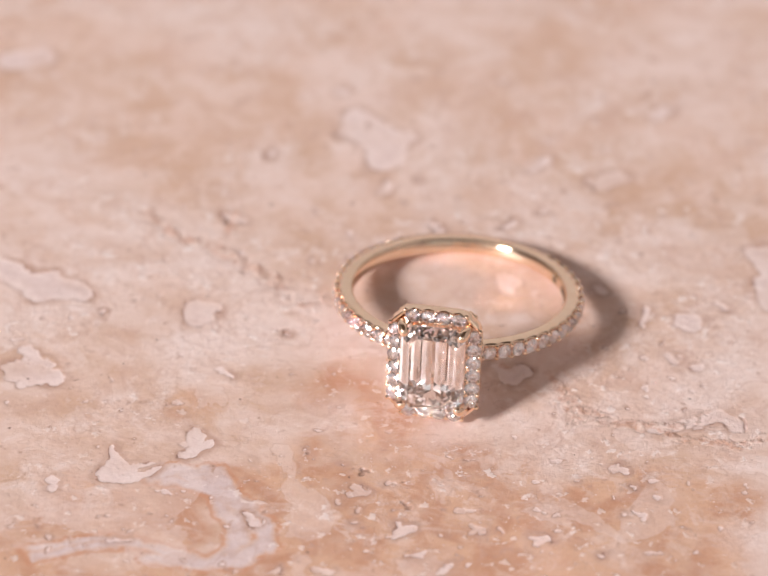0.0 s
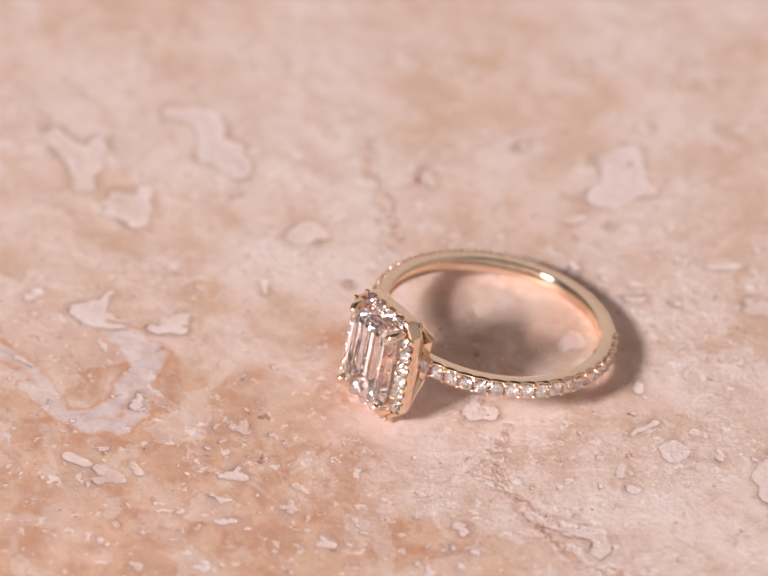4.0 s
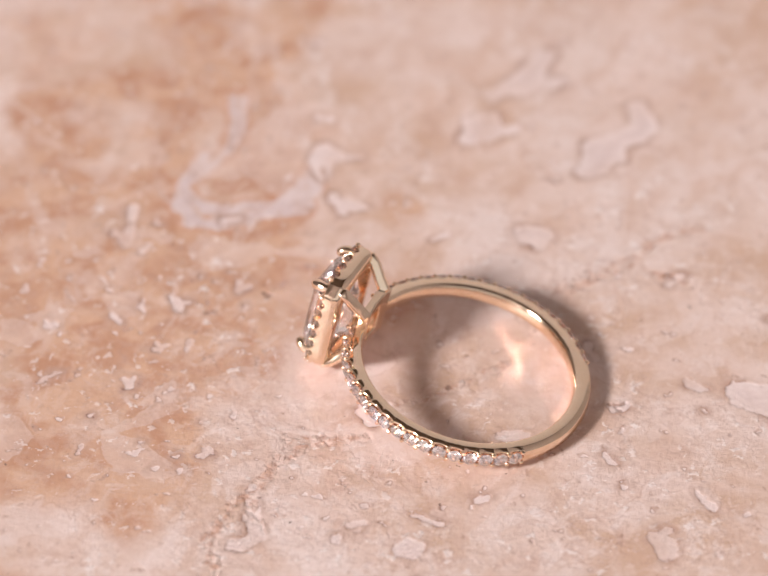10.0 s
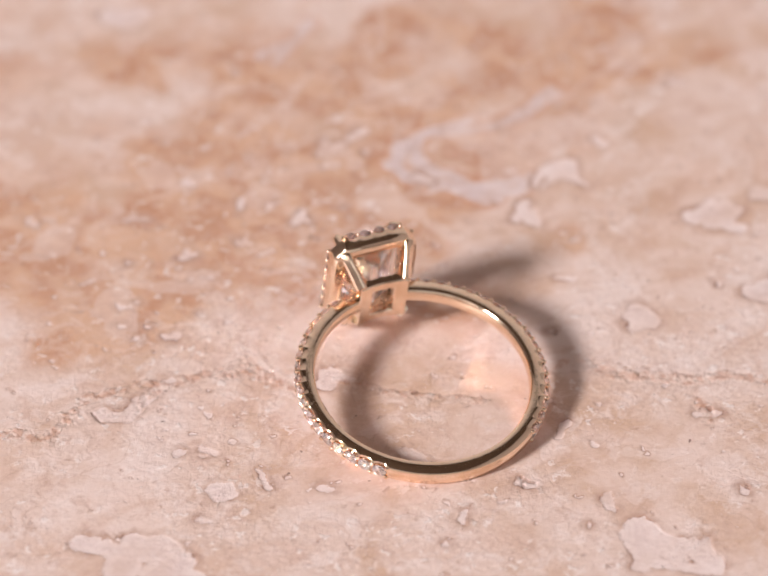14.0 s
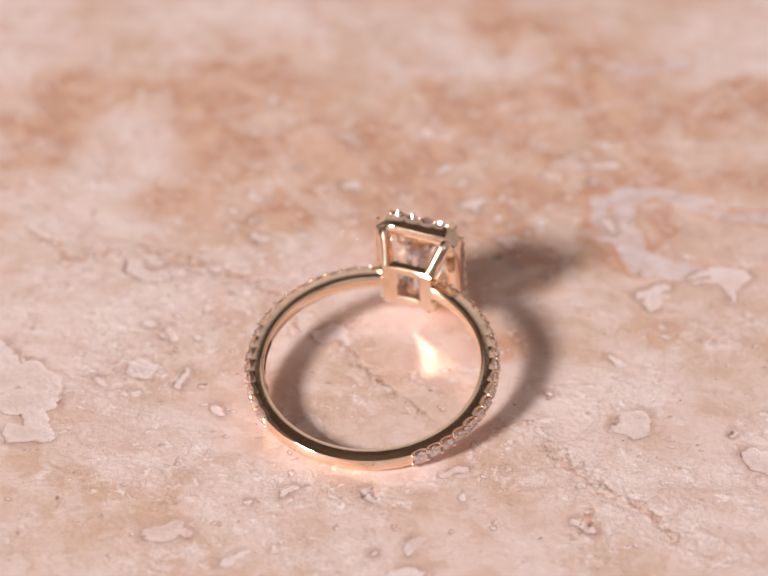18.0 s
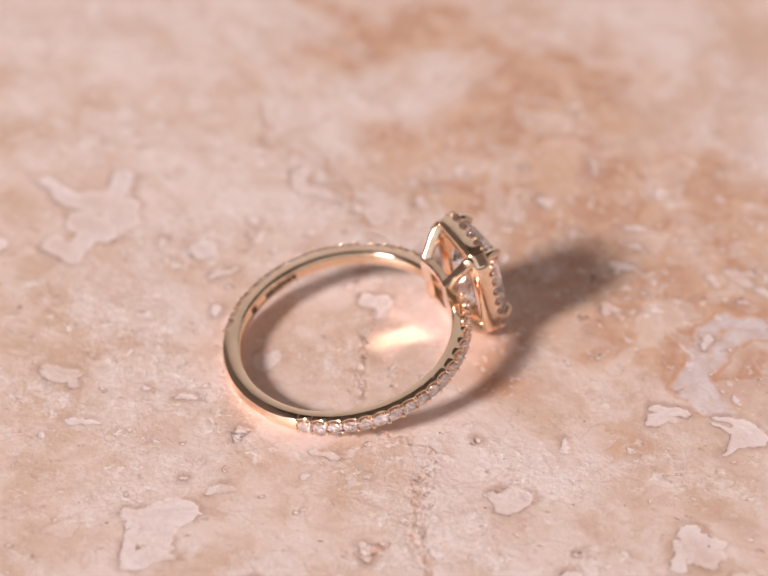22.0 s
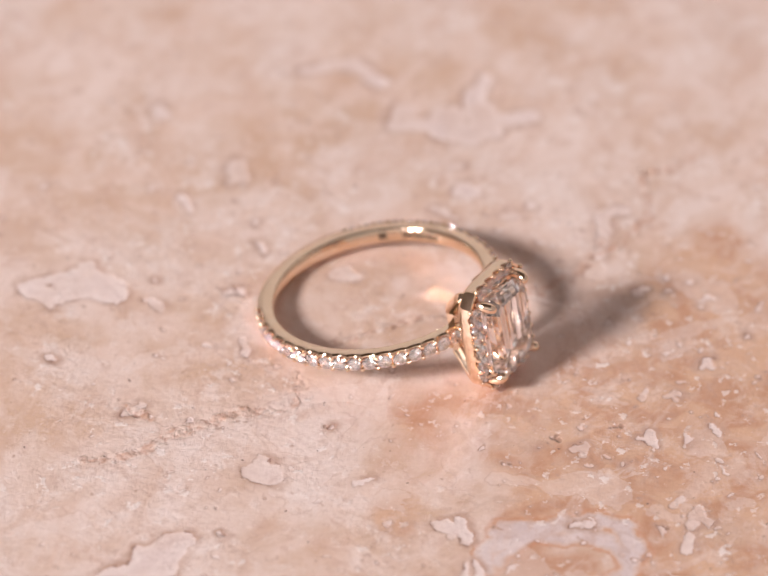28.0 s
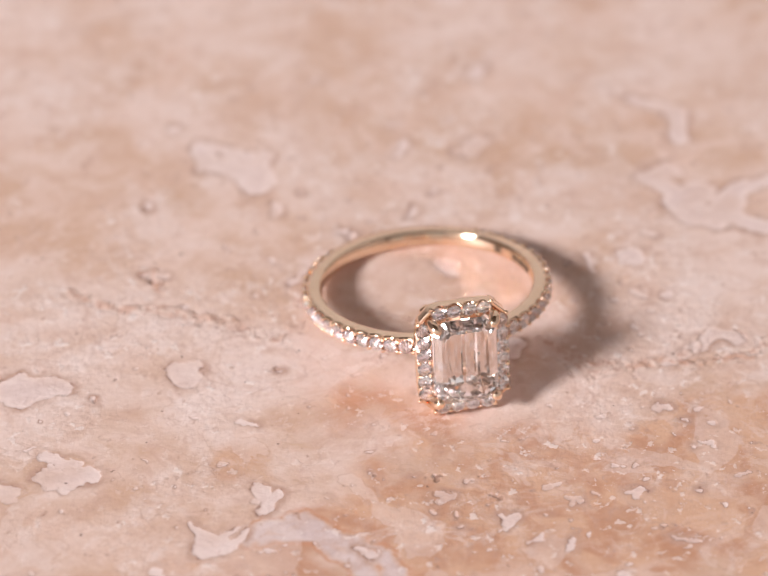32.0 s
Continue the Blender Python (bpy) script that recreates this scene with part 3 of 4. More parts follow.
def slab_fields(x, y):
    """pit, warm, grey, crust, crack and dark fields of the stone, and its height in mm, at points x, y in mm."""
    wx = x + 0.40 * fractal(x, y, 2.0, 11, 3) + 0.2 * gradient_noise(x, y, 6.0, 31)
    wy = y + 0.40 * fractal(x, y, 2.0, 17, 3) + 0.2 * gradient_noise(x, y, 6.0, 37)
    jag = 0.22 * fractal(x, y, 0.9, 211, 2)
    pit, owner = strokes(wx + jag, wy + jag, PITS, 2.5)
    # scattered small holes, thickest in the rust-coloured band
    warm, _ = strokes(x + 1.6 * fractal(x, y, 7.0, 41, 4), y + 1.6 * fractal(x, y, 7.0, 47, 4), WARM, 7.0)
    warm = np.clip(0.70 + warm / 3.5, 0, 1) * (0.85 + 0.6 * fractal(x, y, 5.0, 53, 4)) + np.clip((-y - 14) / 60, 0, 0.3) + 0.35 * fractal(x * 0.55 + y * 0.25, y * 1.5 - x * 0.5, 9.0, 59, 4)
    grey, _ = strokes(wx, wy, GREY, 2.5)
    band = np.clip(0.5 + 1.4 * gradient_noise(x, y, 14.0, 61), 0, 1)
    small = fractal(x + 0.3 * gradient_noise(x, y, 0.7, 5), y, 1.5, 71, 3, 0.55)
    holes = (small - 0.69 + 0.09 * band + 0.115 * np.clip(warm, 0, 1)) * 3.5
    big = (fractal(x + 0.5 * y, y * 1.3, 5.0, 83, 4, 0.5) - 0.72) * 6.0
    big = np.maximum(big, (fractal(x, y, 2.7, 89, 4, 0.5) - 0.70) * 5.0)
    big = big - 2.2 * np.clip((36.0 - np.hypot(x, y)) / 6.0, 0, 1)
    pit = np.maximum(pit, np.maximum(holes, big))
    crust = np.clip(0.35 + 1.5 * fractal(x * 0.8 + y * 0.3, y * 1.3 - x * 0.4, 10.0, 97, 3), 0, 1)
    heavy, _ = strokes(x + 1.5 * fractal(x, y, 4.0, 101, 3), y + 1.5 * fractal(x, y, 4.0, 103, 3), CRUST, 4.0)
    crust = np.maximum(crust, np.clip(0.5 + heavy / 3.0, 0, 1))
    crust = crust * np.clip(1.0 - np.clip(warm, 0, 1) * 0.5, 0, 1)
    inside = np.clip(pit / 0.25 + 0.5, 0, 1)
    rough = fractal(x, y, 0.9, 113, 3, 0.6)
    height = -0.045 * inside * inside * (3 - 2 * inside) + 0.02 * crust * rough * (1 - inside) + 0.006 * fractal(x, y, 3.0, 127, 3)
    ridge = np.clip(1 - np.abs(pit + 0.12) / 0.2, 0, 1)
    height = height + 0.008 * ridge
    crack, _ = strokes(wx + 2 * jag, wy - 2 * jag, CRACKS, 2.5)
    dark, _ = strokes(wx + jag, wy - jag, DARK, 1.5)
    deep = np.clip(crack / 0.6 + 0.5, 0, 1)
    height = height + deep * (0.10 * rough - 0.035) - 0.10 * np.clip(dark / 0.2 + 0.3, 0, 1)
    return pit, warm, grey, crust, crack, dark, height, owner


def polygon_mesh(name, co, quads, loops, fields):
    """A mesh from points, smooth quads and further flat polygons, with one value a point for each named field."""
    me = bpy.data.meshes.new(name)
    flat = np.concatenate([np.asarray(quads).ravel(), np.array([i for l in loops for i in l])]).astype(np.int32)
    counts = np.concatenate([np.full(len(quads), 4), np.array([len(l) for l in loops])])
    me.vertices.add(len(co))
    me.vertices.foreach_set("co", co.ravel())
    me.loops.add(len(flat))
    me.loops.foreach_set("vertex_index", flat)
    me.polygons.add(len(counts))
    me.polygons.foreach_set("loop_start", np.concatenate([[0], np.cumsum(counts)[:-1]]).astype(np.int32))
    smooth = np.zeros(len(counts), dtype=bool)
    smooth[:len(quads)] = True
    me.polygons.foreach_set("use_smooth", smooth)
    for field, values in fields:
        me.attributes.new(field, "FLOAT", "POINT").data.foreach_set("value", values.astype(np.float32))
    me.materials.append(TRAVERTINE)
    me.update(calc_edges=True)
    me.validate()
    return me


def slab():
    # finest where the camera passes nearest
    half, core = 66.0, 33.0
    line = np.concatenate([np.linspace(-half, -core, 110)[:-1], np.linspace(-core, core, 580), np.linspace(core, half, 110)[1:]])
    n = len(line)
    x, y = np.meshgrid(line, line)
    pit, warm, grey, crust, crack, dark, height, owner = slab_fields(x, y)
    fade = np.clip((half - np.maximum(np.abs(x), np.abs(y))) / 1.5, 0, 1)
    height = np.minimum(height, 0.07) * fade
    co = np.stack([x * MM, y * MM, height * MM], -1).reshape(-1, 3)
    idx = np.arange(n * n).reshape(n, n)
    quads = np.stack([idx[:-1, :-1], idx[:-1, 1:], idx[1:, 1:], idx[1:, :-1]], -1).reshape(-1, 4)
    fields = (("pit", pit), ("warm", warm), ("grey", grey), ("crust", crust), ("crack", crack), ("dark", dark))
    corner_owner = np.stack([owner[:-1, :-1], owner[:-1, 1:], owner[1:, 1:], owner[1:, :-1]], -1).reshape(-1, 4)
    quad_owner = corner_owner.max(axis=1)
    # the rim of the slab: a flat border with an eased edge, sides and underside
    outer, low = 150.0, -20.0
    rings = [(outer - 2.0, 0.0), (outer - 0.6, -0.6), (outer, -2.0), (outer, low + 1.0), (outer - 1.0, low)]
    extra, start, loops = [], n * n, []
    for r, z in rings:
        extra += [(-r, -r, z), (r, -r, z), (r, r, z), (-r, r, z)]
    extra = np.array(extra) * MM
    sides = [idx[0, :], idx[:, -1], idx[-1, ::-1], idx[::-1, 0]]
    for k in range(4):
        loops.append([start + k, start + (k + 1) % 4] + [int(i) for i in sides[k][::-1]])
    for ring in range(len(rings) - 1):
        o = start + ring * 4
        for k in range(4):
            loops.append([o + k, o + 4 + k, o + 4 + (k + 1) % 4, o + (k + 1) % 4])
    last = start + (len(rings) - 1) * 4
    loops.append([last + 3, last + 2, last + 1, last])
    stone = polygon_mesh("travertine_slab", np.concatenate([co, extra]), quads[quad_owner < 0], loops,
                         [(name, np.concatenate([v.ravel(), np.full(len(extra), -1.0 if name in ("pit", "grey", "crack", "dark") else 0.2)])) for name, v in fields])
    thing = tagged(new("travertine_slab", stone), "honed pink and cream travertine slab with pale filled pits", "stone slab")
    # each large pit's filling is a plug of its own, 1.2 mm deep
    for k in range(len(PITS)):
        own = quads[quad_owner == k]
        if len(own) == 0:
            continue
        used, local = np.unique(own, return_inverse=True)
        local = local.reshape(-1, 4)
        top, count = co[used], len(used)
        under = top - np.array([0, 0, 1.2 * MM])
        edges = {}
        for q in local:
            for a, b in ((q[0], q[1]), (q[1], q[2]), (q[2], q[3]), (q[3], q[0])):
                edges[(int(a), int(b))] = True
        walls = [[b + count, a + count, a + 2 * count, b + 2 * count] for a, b in edges if (b, a) not in edges]
        walls += [[int(i) + 2 * count for i in q[::-1]] for q in local]
        plug = polygon_mesh("pit_filling", np.concatenate([top, top, under]), local, walls,
                            [(name, np.tile(v.ravel()[used], 3)) for name, v in fields])
        attach("pit_filling", plug, thing)
    return thing


SLAB = slab()

# ---------------------------------------------------------------- the ring
INNER, OUTER, HALF = 8.55, 10.05, 0.70          # shank, mm
ROW_START, ROW_STEP, ROW_COUNT = 16.5, 7.15, 18   # accent stones on each shoulder, degrees from the head
TILT, ROLL = 11.5, -0.98


def around(angle, r, z):
    """A point on the shank: angle in degrees from the head, which points along -y."""
    a = radians(angle)
    return Vector((r * math.sin(a) * MM, -r * math.cos(a) * MM, z * MM))


def shank_mesh():
    n, gap = 960, 11.5
    verts, faces = [], []
    lo, hi = ROW_START - ROW_STEP / 2, ROW_START + ROW_STEP * (ROW_COUNT - 0.5)
    for i in range(n):
        deg = gap + (360 - 2 * gap) * i / (n - 1)
        deg = deg if deg <= 180 else deg - 360
        k = abs(deg)
        r_edge, seat, crown = OUTER - 0.06, OUTER - 0.04, 0.08
        if lo < k < hi:
            phase = ((k - lo) / ROW_STEP) % 1.0
            cup = math.sin(math.pi * phase) ** 0.8
            r_edge = OUTER - 0.12 - 0.20 * cup
            seat, crown = OUTER - 0.74, 0.0
        elif k <= lo:
            seat, r_edge, crown = OUTER - 0.25, OUTER - 0.2, 0.0
        side = [(r, HALF - 0.07 * (r - INNER - 0.42)) for r in (INNER + 0.42, INNER + 0.75, r_edge - 0.10)]
        half = [(INNER, 0.0), (INNER + 0.02, HALF * 0.35), (INNER + 0.07, HALF * 0.64), (INNER + 0.15, HALF * 0.85), (INNER + 0.26, HALF * 0.96)]
        half += side + [(r_edge - 0.02, HALF - 0.15), (r_edge, HALF - 0.22), (r_edge - 0.01, HALF - 0.28), (seat, HALF - 0.33), (seat + crown, 0.0)]
        section = [(r, -z) for r, z in half[:0:-1]] + half[:-1]
        verts += [around(deg, r, z) for r, z in section]
    m = len(section)
    faces += [tuple(range(m)), tuple((n - 1) * m + j for j in range(m))]
    for i in range(n - 1):
        for j in range(m):
            a, b = i * m, (i + 1) * m
            faces.append((a + j, b + j, b + (j + 1) % m, a + (j + 1) % m))
    me = mesh_of("shank", verts, faces, GOLD, smooth=True)
    me.set_sharp_from_angle(angle=radians(50))
    return me


def brilliant(name, radius, mat):
    """A small round brilliant-cut stone, table towards +z, girdle at z = 0."""
    verts, faces = [], []
    for count, shift, r, z in ((8, 0.0, 0.53, 0.32), (8, 0.5, 0.79, 0.20), (16, 0.0, 1.0, 0.02), (16, 0.0, 0.99, -0.04), (8, 0.0, 0.46, -0.50)):
        for k in range(count):
            a = 2 * math.pi * (k + shift) / count
            verts.append((r * radius * math.cos(a), r * radius * math.sin(a), z * radius))
    verts.append((0, 0, -0.86 * radius))
    faces.append(tuple(range(8)))
    for k in range(8):
        j, g = (k + 1) % 8, 2 * k
        g1, g2 = g + 1, (g + 2) % 16
        faces += [(k, 8 + k, j), (k, 16 + g, 8 + k), (16 + g, 16 + g1, 8 + k), (16 + g1, 16 + g2, 8 + k), (16 + g2, j, 8 + k)]
        faces += [(16 + g, 32 + g, 32 + g1, 16 + g1), (16 + g1, 32 + g1, 32 + g2, 16 + g2)]
        faces += [(32 + g, 48 + k, 32 + g1), (32 + g1, 48 + k, 48 + j), (32 + g1, 48 + j, 32 + g2), (48 + k, 56, 48 + j)]
    return mesh_of(name, [Vector(v) * MM for v in verts], faces, mat)


def ball(name, radius, mat, stretch=1.0, seg=10, rings=6):
    bm = bmesh.new()
    bmesh.ops.create_uvsphere(bm, u_segments=seg, v_segments=rings, radius=radius * MM)
    for v in bm.verts:
        v.co.z *= stretch
    for f in bm.faces:
        f.smooth = True
    me = bpy.data.meshes.new(name)
    bm.to_mesh(me)
    bm.free()
    me.materials.append(mat)
    return me


def tube(name, points, radii, mat, seg=12, square=0.0):
    """A bar through the points (mm), closed by domed ends: round, or with four flat sides and eased edges."""
    pts = [Vector(p) for p in points]
    verts, faces = [], []
    stations = [(pts[0], pts[1] - pts[0], radii[0] * 0.5)]
    for i, p in enumerate(pts):
        d = pts[min(i + 1, len(pts) - 1)] - pts[max(i - 1, 0)]
        stations.append((p, d, radii[i]))
    d = (pts[-1] - pts[-2]).normalized()
    for f, s in ((0.45, 0.88), (0.8, 0.6), (0.97, 0.22)):
        stations.append((pts[-1] + d * radii[-1] * f, d, radii[-1] * s))
    side = Vector((1, 0.3, 0.2)) if not square else Vector((points[-1][0], 0.0, points[-1][2]))
    for p, d, r in stations:
        d = d.normalized()
        u = d.cross(side).normalized()
        w = d.cross(u)
        for k in range(seg):
            a = 2 * math.pi * k / seg
            verts.append((p + (u * math.cos(a) + w * math.sin(a)) * r * (1 + square * math.cos(2 * a) ** 2 * -1 + square)) * MM)
    for i in range(len(stations) - 1):
        for k in range(seg):
            a, b = i * seg, (i + 1) * seg
            faces.append((a + k, a + (k + 1) % seg, b + (k + 1) % seg, b + k))
    faces.append(tuple(range(seg)))
    faces.append(tuple((len(stations) - 1) * seg + k for k in range(seg)))
    me = mesh_of(name, verts, faces, mat, smooth=True)
    me.set_sharp_from_angle(angle=radians(60))
    return me


def octagon(hx, hz, cut):
    return [(hx - cut, hz), (hx, hz - cut), (hx, -hz + cut), (hx - cut, -hz), (-hx + cut, -hz), (-hx, -hz + cut), (-hx, hz - cut), (-hx + cut, hz)]


def layered(name, layers, mat, cap0=True, cap1=True, closed=False):
    """Loops of equal length, given as (points in x and z, depth along -y), skinned one to the next."""
    verts, faces = [], []
    n = len(layers[0][0])
    for pts, depth in layers:
        for k, (x, z) in enumerate(pts):
            d = depth[k] if isinstance(depth, list) else depth
            verts.append(Vector((x, -d, z)) * MM)
    count = len(layers)
    for i in range(count if closed else count - 1):
        a, b = i * n, ((i + 1) % count) * n
        for k in range(n):
            faces.append((a + k, a + (k + 1) % n, b + (k + 1) % n, b + k))
    if not closed and cap0:
        faces.append(tuple(range(n)))
    if not closed and cap1:
        faces.append(tuple((count - 1) * n + k for k in range(n)))
    return mesh_of(name, verts, faces, mat)


STONE_X, STONE_Z = 2.62, 3.68      # half sizes of the centre stone
HALO_X, HALO_Z, HALO_CUT = 3.74, 4.70, 1.30
HALO_BACK, HALO_FRONT = 10.60, 12.08


def centre_stone():
    def ring_at(inset, cut, ends=1.0):
        return octagon(STONE_X - inset, STONE_Z - inset * ends, max(cut - 0.45 * inset, 0.06))

    girdle = 12.72
    c = 0.95
    layers = [(ring_at(0.86, c), girdle + 0.78), (ring_at(0.62, c), girdle + 0.67), (ring_at(0.32, c), girdle + 0.43), (ring_at(0.0, c), girdle + 0.08),
              (ring_at(0.0, c), girdle - 0.05), (ring_at(0.60, c, 0.72), girdle - 0.80), (ring_at(1.40, c, 0.64), girdle - 1.60), (ring_at(2.50, c, 0.59), girdle - 2.45)]
    return layered("centre_stone", layers, STONE)


def halo_frame():
    """The gold frame of the halo: a cut-cornered collar whose front edge is scalloped round its stones."""
    def sample(hx, hz, cut, steps):
        corners = octagon(hx, hz, cut)
        out = []
        for i in range(8):
            a, b = corners[i], corners[(i + 1) % 8]
            for s in range(steps):
                t = s / steps
                out.append((a[0] + (b[0] - a[0]) * t, a[1] + (b[1] - a[1]) * t))
        n, k = len(out), 12
        return [tuple(sum(out[(i + j) % n][c] for j in range(-k, k + 1)) / (2 * k + 1) for c in (0, 1)) for i in range(n)]

    steps = 48
    dip = []
    for i in range(8):
        count = {0: 0, 1: 6, 2: 0, 3: 4, 4: 0, 5: 6, 6: 0, 7: 4}[i]
        for s in range(steps):
            dip.append(0.34 * abs(math.sin(math.pi * count * s / steps)) ** 0.8 if count else 0.0)
    front = [HALO_FRONT - d for d in dip]
    low = [HALO_FRONT - 0.06 - d for d in dip]
    floor = HALO_FRONT - 0.78
    ix, iz, ic = STONE_X + 0.02, STONE_Z + 0.02, 0.95
    layers = [(sample(HALO_X - o, HALO_Z - o, HALO_CUT, steps), HALO_BACK + d) for o, d in ((0.46, 0.0), (0.24, 0.08), (0.11, 0.22), (0.03, 0.45), (0.0, 0.72))]
    layers += [(sample(HALO_X - 0.03, HALO_Z - 0.03, HALO_CUT, steps), low), (sample(HALO_X - 0.09, HALO_Z - 0.09, HALO_CUT, steps), front),
              (sample(HALO_X - 0.2, HALO_Z - 0.2, HALO_CUT, steps), front), (sample(HALO_X - 0.27, HALO_Z - 0.27, HALO_CUT, steps), floor),
              (sample(ix + 0.12, iz + 0.12, ic, steps), floor), (sample(ix + 0.08, iz + 0.08, ic, steps), HALO_FRONT - 0.1),
              (sample(ix, iz, ic, steps), HALO_FRONT - 0.1), (sample(ix - 0.1, iz - 0.1, ic, steps), HALO_BACK + 0.3), (sample(ix + 0.1, iz + 0.1, ic, steps), HALO_BACK)]
    me = layered("halo_frame", layers, GOLD, closed=True)
    me.polygons.foreach_set("use_smooth", [True] * len(me.polygons))
    me.set_sharp_from_angle(angle=radians(35))
    return me


def base_frame():
    """The open rectangular plate at the foot of the basket, hollowed to the finger's round."""
    hx, hz, ox, oz, steps = 2.10, 2.2, 0.95, 1.35, 10

    def rect(x, z):
        run = [-x + 2 * x * k / steps for k in range(steps)]
        return [(-u, z) for u in run] + [(-x, z - 2 * z * k / 4) for k in range(4)] + [(u, -z) for u in run] + [(x, -z + 2 * z * k / 4) for k in range(4)]

    def hollow(loop, back):
        return [math.sqrt(INNER ** 2 - x * x) + back for x, z in loop]

    layers = []
    for x, z, back in ((hx - 0.1, hz - 0.1, 0.0), (hx, hz, 0.12), (hx + 0.05, hz + 0.05, None), (hx - 0.1, hz - 0.1, None),
                       (ox + 0.1, oz + 0.1, None), (ox, oz, None), (ox, oz, 0.1), (ox + 0.1, oz + 0.1, 0.0)):
        loop = rect(x, z)
        layers.append((loop, (9.15 if abs(x - hx) > 0.06 or back is None else 9.0) if back is None else hollow(loop, back)))
    me = layered("basket_base", layers, GOLD, closed=True)
    me.polygons.foreach_set("use_smooth", [True] * len(me.polygons))
    me.set_sharp_from_angle(angle=radians(25))
    return me


def ring():
    thing = tagged(new("ring"), "yellow gold halo ring with a step-cut clear stone, lying on stone", "ring")
    shank = attach("shank", shank_mesh(), thing, label="polished yellow gold band set with small clear stones")
    accent = brilliant("accent_stone", 0.60, ACCENT)
    bead = ball("bead", 0.205, GOLD, 1.1)
    for side in (-1, 1):
        for k in range(ROW_COUNT):
            deg = side * (ROW_START + ROW_STEP * k)
            out = around(deg, 1, 0).normalized()
            turn = out.to_track_quat("Z", "Y").to_matrix().to_4x4()
            spin = Matrix.Rotation(random.uniform(-0.3, 0.3), 4, "Z") @ Matrix.Rotation(random.uniform(-0.05, 0.05), 4, "X")
            attach("accent_stone", accent, shank, Matrix.Translation(around(deg, OUTER - 0.05, 0)) @ turn @ spin)
        for k in range(ROW_COUNT + 1):
            deg = side * (ROW_START + ROW_STEP * (k - 0.5))
            turn = around(deg, 1, 0).normalized().to_track_quat("Z", "Y").to_matrix().to_4x4()
            for z in (-0.50, 0.50):
                attach("bead", bead, shank, Matrix.Translation(around(deg, OUTER - 0.07, z)) @ turn)
    # engraved marks inside the band
    for deg, wide, tall in ((123.0, 4.6, 0.62), (110.5, 2.6, 0.5), (107.5, 2.7, 0.56), (104.3, 2.4, 0.5), (101.3, 2.8, 0.56), (98.2, 2.5, 0.5), (95.0, 2.7, 0.56), (91.8, 2.4, 0.5)):
        v, f = box_data(-wide * 0.0745 * MM, wide * 0.0745 * MM, -tall / 2 * MM, tall / 2 * MM, -0.03 * MM, 0.01 * MM)
        inward = -around(deg, 1, 0).normalized()
        turn = Matrix((Vector((0, 0, 1)).cross(inward), Vector((0, 0, 1)), inward)).transposed().to_4x4()
        attach("engraved_mark", mesh_of("engraved_mark", v, f, ENGRAVED), shank, Matrix.Translation(around(deg, INNER - 0.005, 0.06)) @ turn)
    # basket
    base = attach("basket_base", base_frame(), thing, label="open polished gold foot of the basket")
    for sx in (-1, 1):
        for sz in (-1, 1):
            path = [(sx * 1.85, -8.85, sz * 1.95), (sx * 2.1, -9.5, sz * 2.6), (sx * 2.5, -10.4, sz * 3.6), (sx * 2.6, -10.8, sz * 3.85)]
            attach("basket_post", tube("basket_post", path, [0.48, 0.44, 0.42, 0.44], GOLD, 16, 0.32), thing)
            claw = [(sx * 2.56, -10.9, sz * 3.50), (sx * 2.56, -12.2, sz * 3.52), (sx * 2.50, -12.80, sz * 3.47), (sx * 2.38, -13.14, sz * 3.34), (sx * 2.29, -13.25, sz * 3.25)]
            attach("claw", tube("claw", claw, [0.34, 0.40, 0.44, 0.44, 0.40], GOLD), thing, label="rounded polished gold claw on the stone's corner")
    halo = attach("halo_frame", halo_frame(), thing, label="cut-cornered polished gold halo set with small clear stones")
    halo_stone = brilliant("halo_stone", 0.61, ACCENT)
    face = Vector((0, -1, 0)).to_track_quat("Z", "Y").to_matrix().to_4x4()
    px, pz = (HALO_X + STONE_X) / 2 - 0.02, (HALO_Z + STONE_Z) / 2 - 0.02
    ex, ez = HALO_X - HALO_CUT, HALO_Z - HALO_CUT
    spots = [(-ex + 2 * ex * (k + 0.5) / 4, s * pz) for k in range(4) for s in (-1, 1)]
    spots += [(s * px, -ez + 2 * ez * (k + 0.5) / 6) for k in range(6) for s in (-1, 1)]
    for x, z in spots:
        # the stones lean a little outwards
        lean = Matrix.Rotation(math.copysign(0.20, x), 4, "Z") if abs(x) > px - 0.01 else Matrix.Rotation(math.copysign(0.20, z), 4, "X")
        spin = Matrix.Rotation(random.uniform(-0.3, 0.3), 4, "Z") @ Matrix.Rotation(random.uniform(-0.06, 0.06), 4, "X")
        attach("halo_stone", halo_stone, halo, Matrix.Translation(Vector((x, -(HALO_FRONT + 0.10), z)) * MM) @ lean @ face @ spin)
    for k in range(5):
        for s in (-1, 1):
            for d in (-0.44, 0.44):
                p = Vector((-ex + 2 * ex * k / 4, -(HALO_FRONT + (0.12 if d < 0 else 0.02)), s * (pz + d))) * MM
                attach("bead", bead, halo, Matrix.Translation(p) @ face)
    for k in range(7):
        for s in (-1, 1):
            for d in (-0.44, 0.44):
                p = Vector((s * (px + d), -(HALO_FRONT + (0.12 if d < 0 else 0.02)), -ez + 2 * ez * k / 6)) * MM
                attach("bead", bead, halo, Matrix.Translation(p) @ face)
    attach("centre_stone", centre_stone(), thing, label="clear step-cut rectangular stone with cut corners")
    return thing


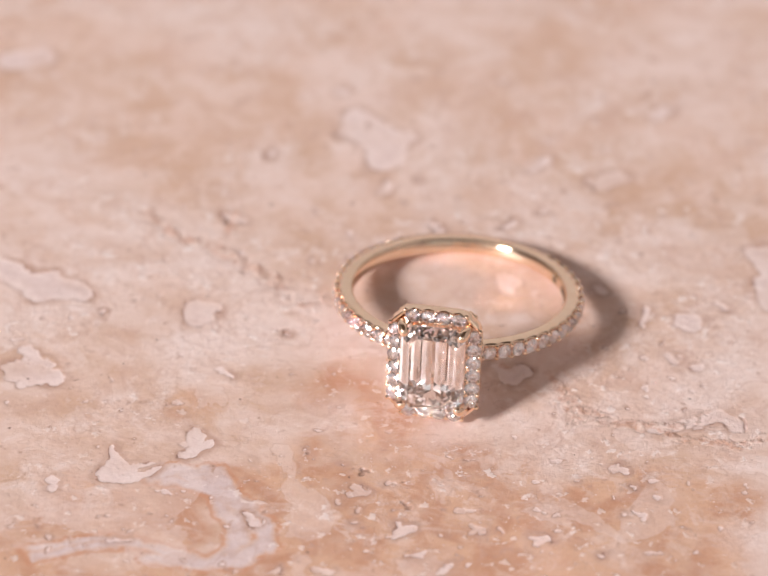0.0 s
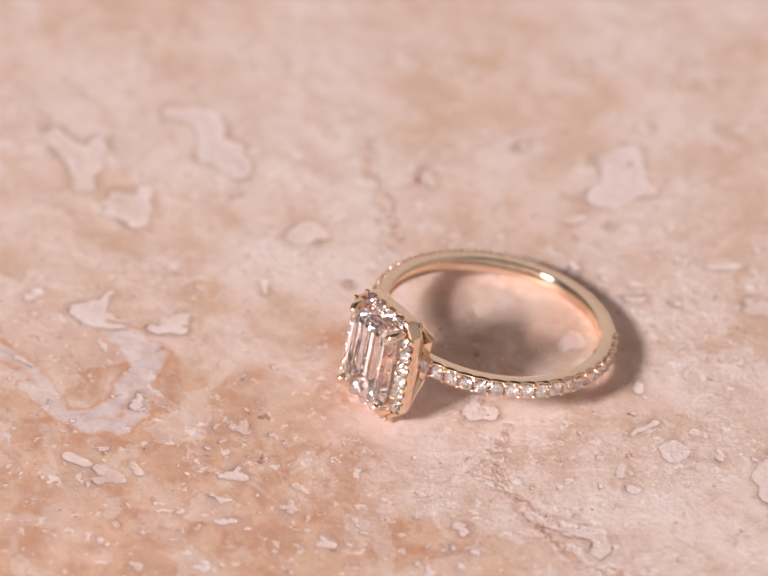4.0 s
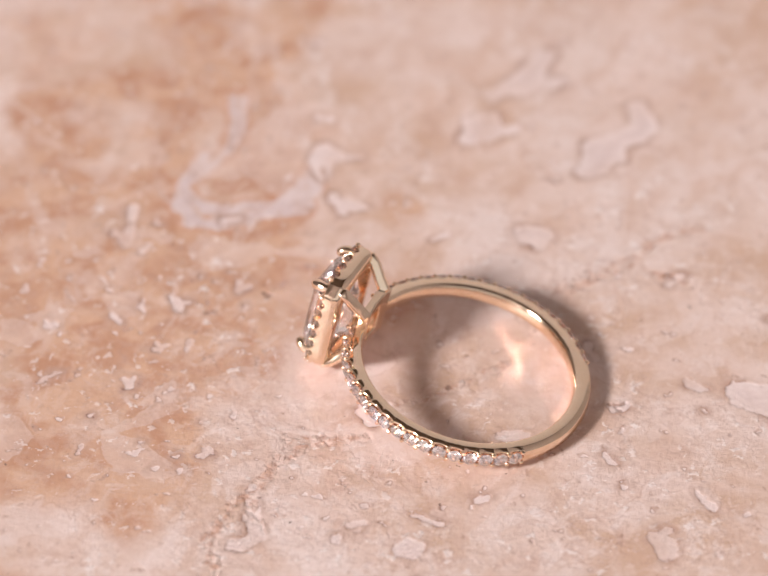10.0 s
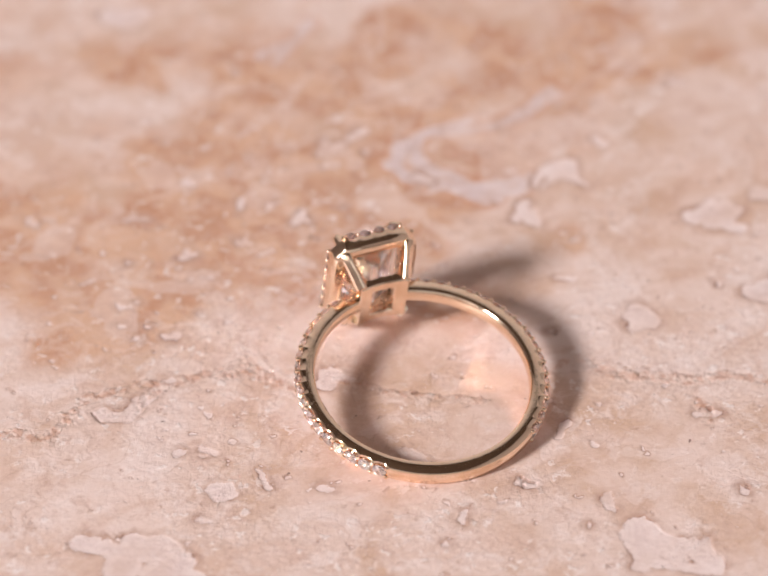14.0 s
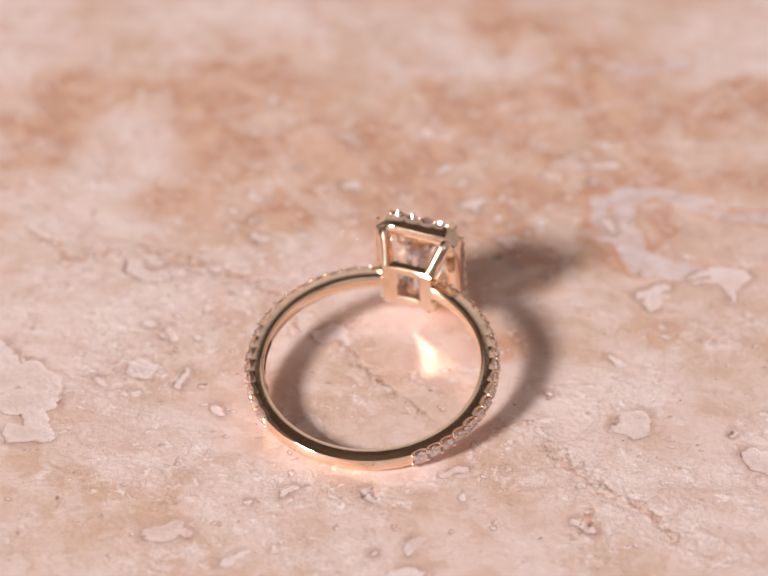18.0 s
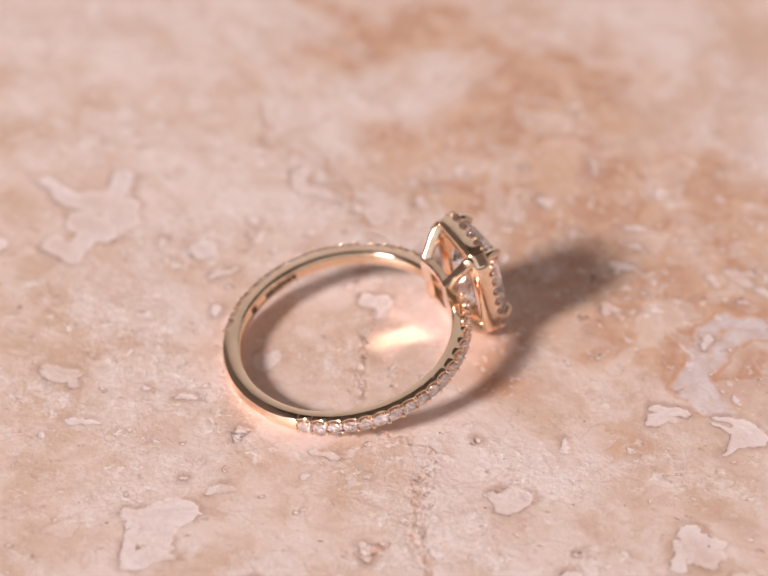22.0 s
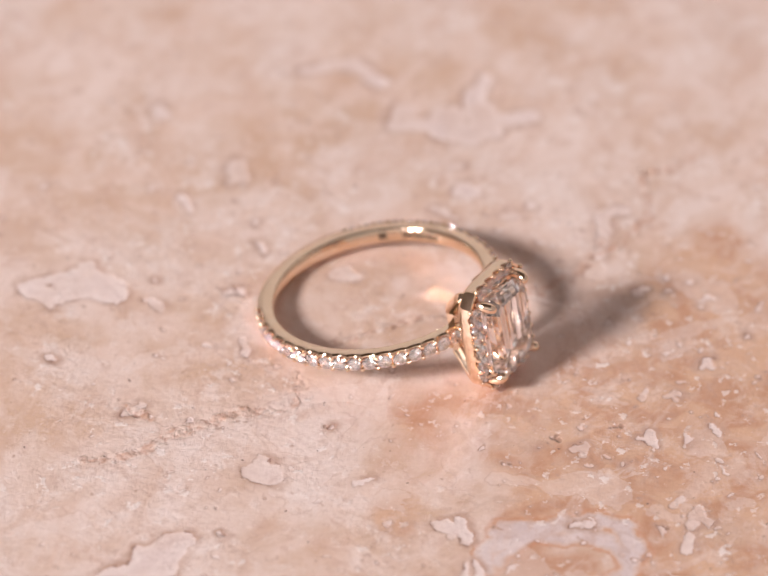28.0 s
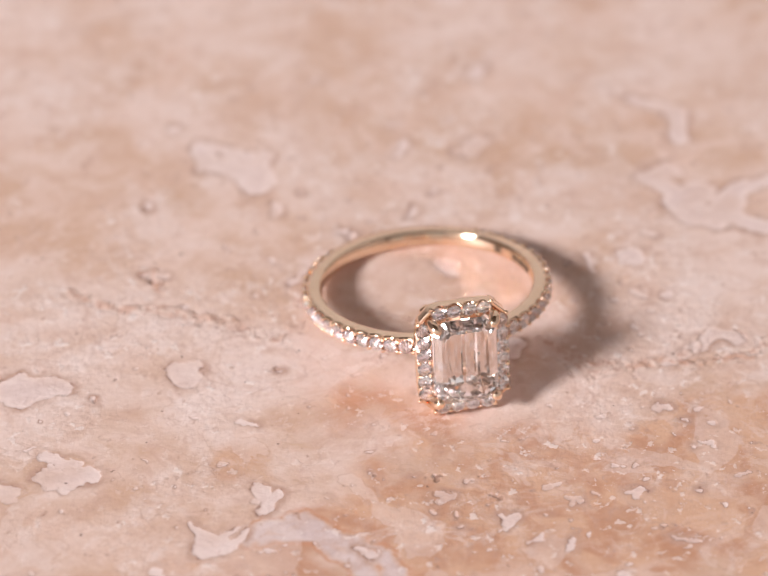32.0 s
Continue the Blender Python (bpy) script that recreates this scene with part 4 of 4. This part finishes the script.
RING = ring()

# where the ring lies on the slab at the start
RING_X, RING_Y, RING_TURN = 3.165, 4.87, -10.0
RING_Z = OUTER * math.sin(radians(TILT)) + HALF * math.cos(radians(TILT)) - 0.03
RING_POSE = pose(RING_X * MM, RING_Y * MM, RING_Z * MM, -TILT, ROLL, RING_TURN)


# ---------------------------------------------------------------- what moves
def motions():
    """The slab turns at an even pace, clockwise from above and a trifle out of true, and carries the ring."""
    rate = -10.4972
    lean = pose(0, 0, 0, -0.03, 0.35, 0)
    turns = [(k * 0.5, pose(0, 0, 0, 0, 0, rate * k * 0.5) @ lean) for k in range(65)]
    walk(SLAB, turns)
    walk(RING, [(t, m @ RING_POSE) for t, m in turns])


motions()
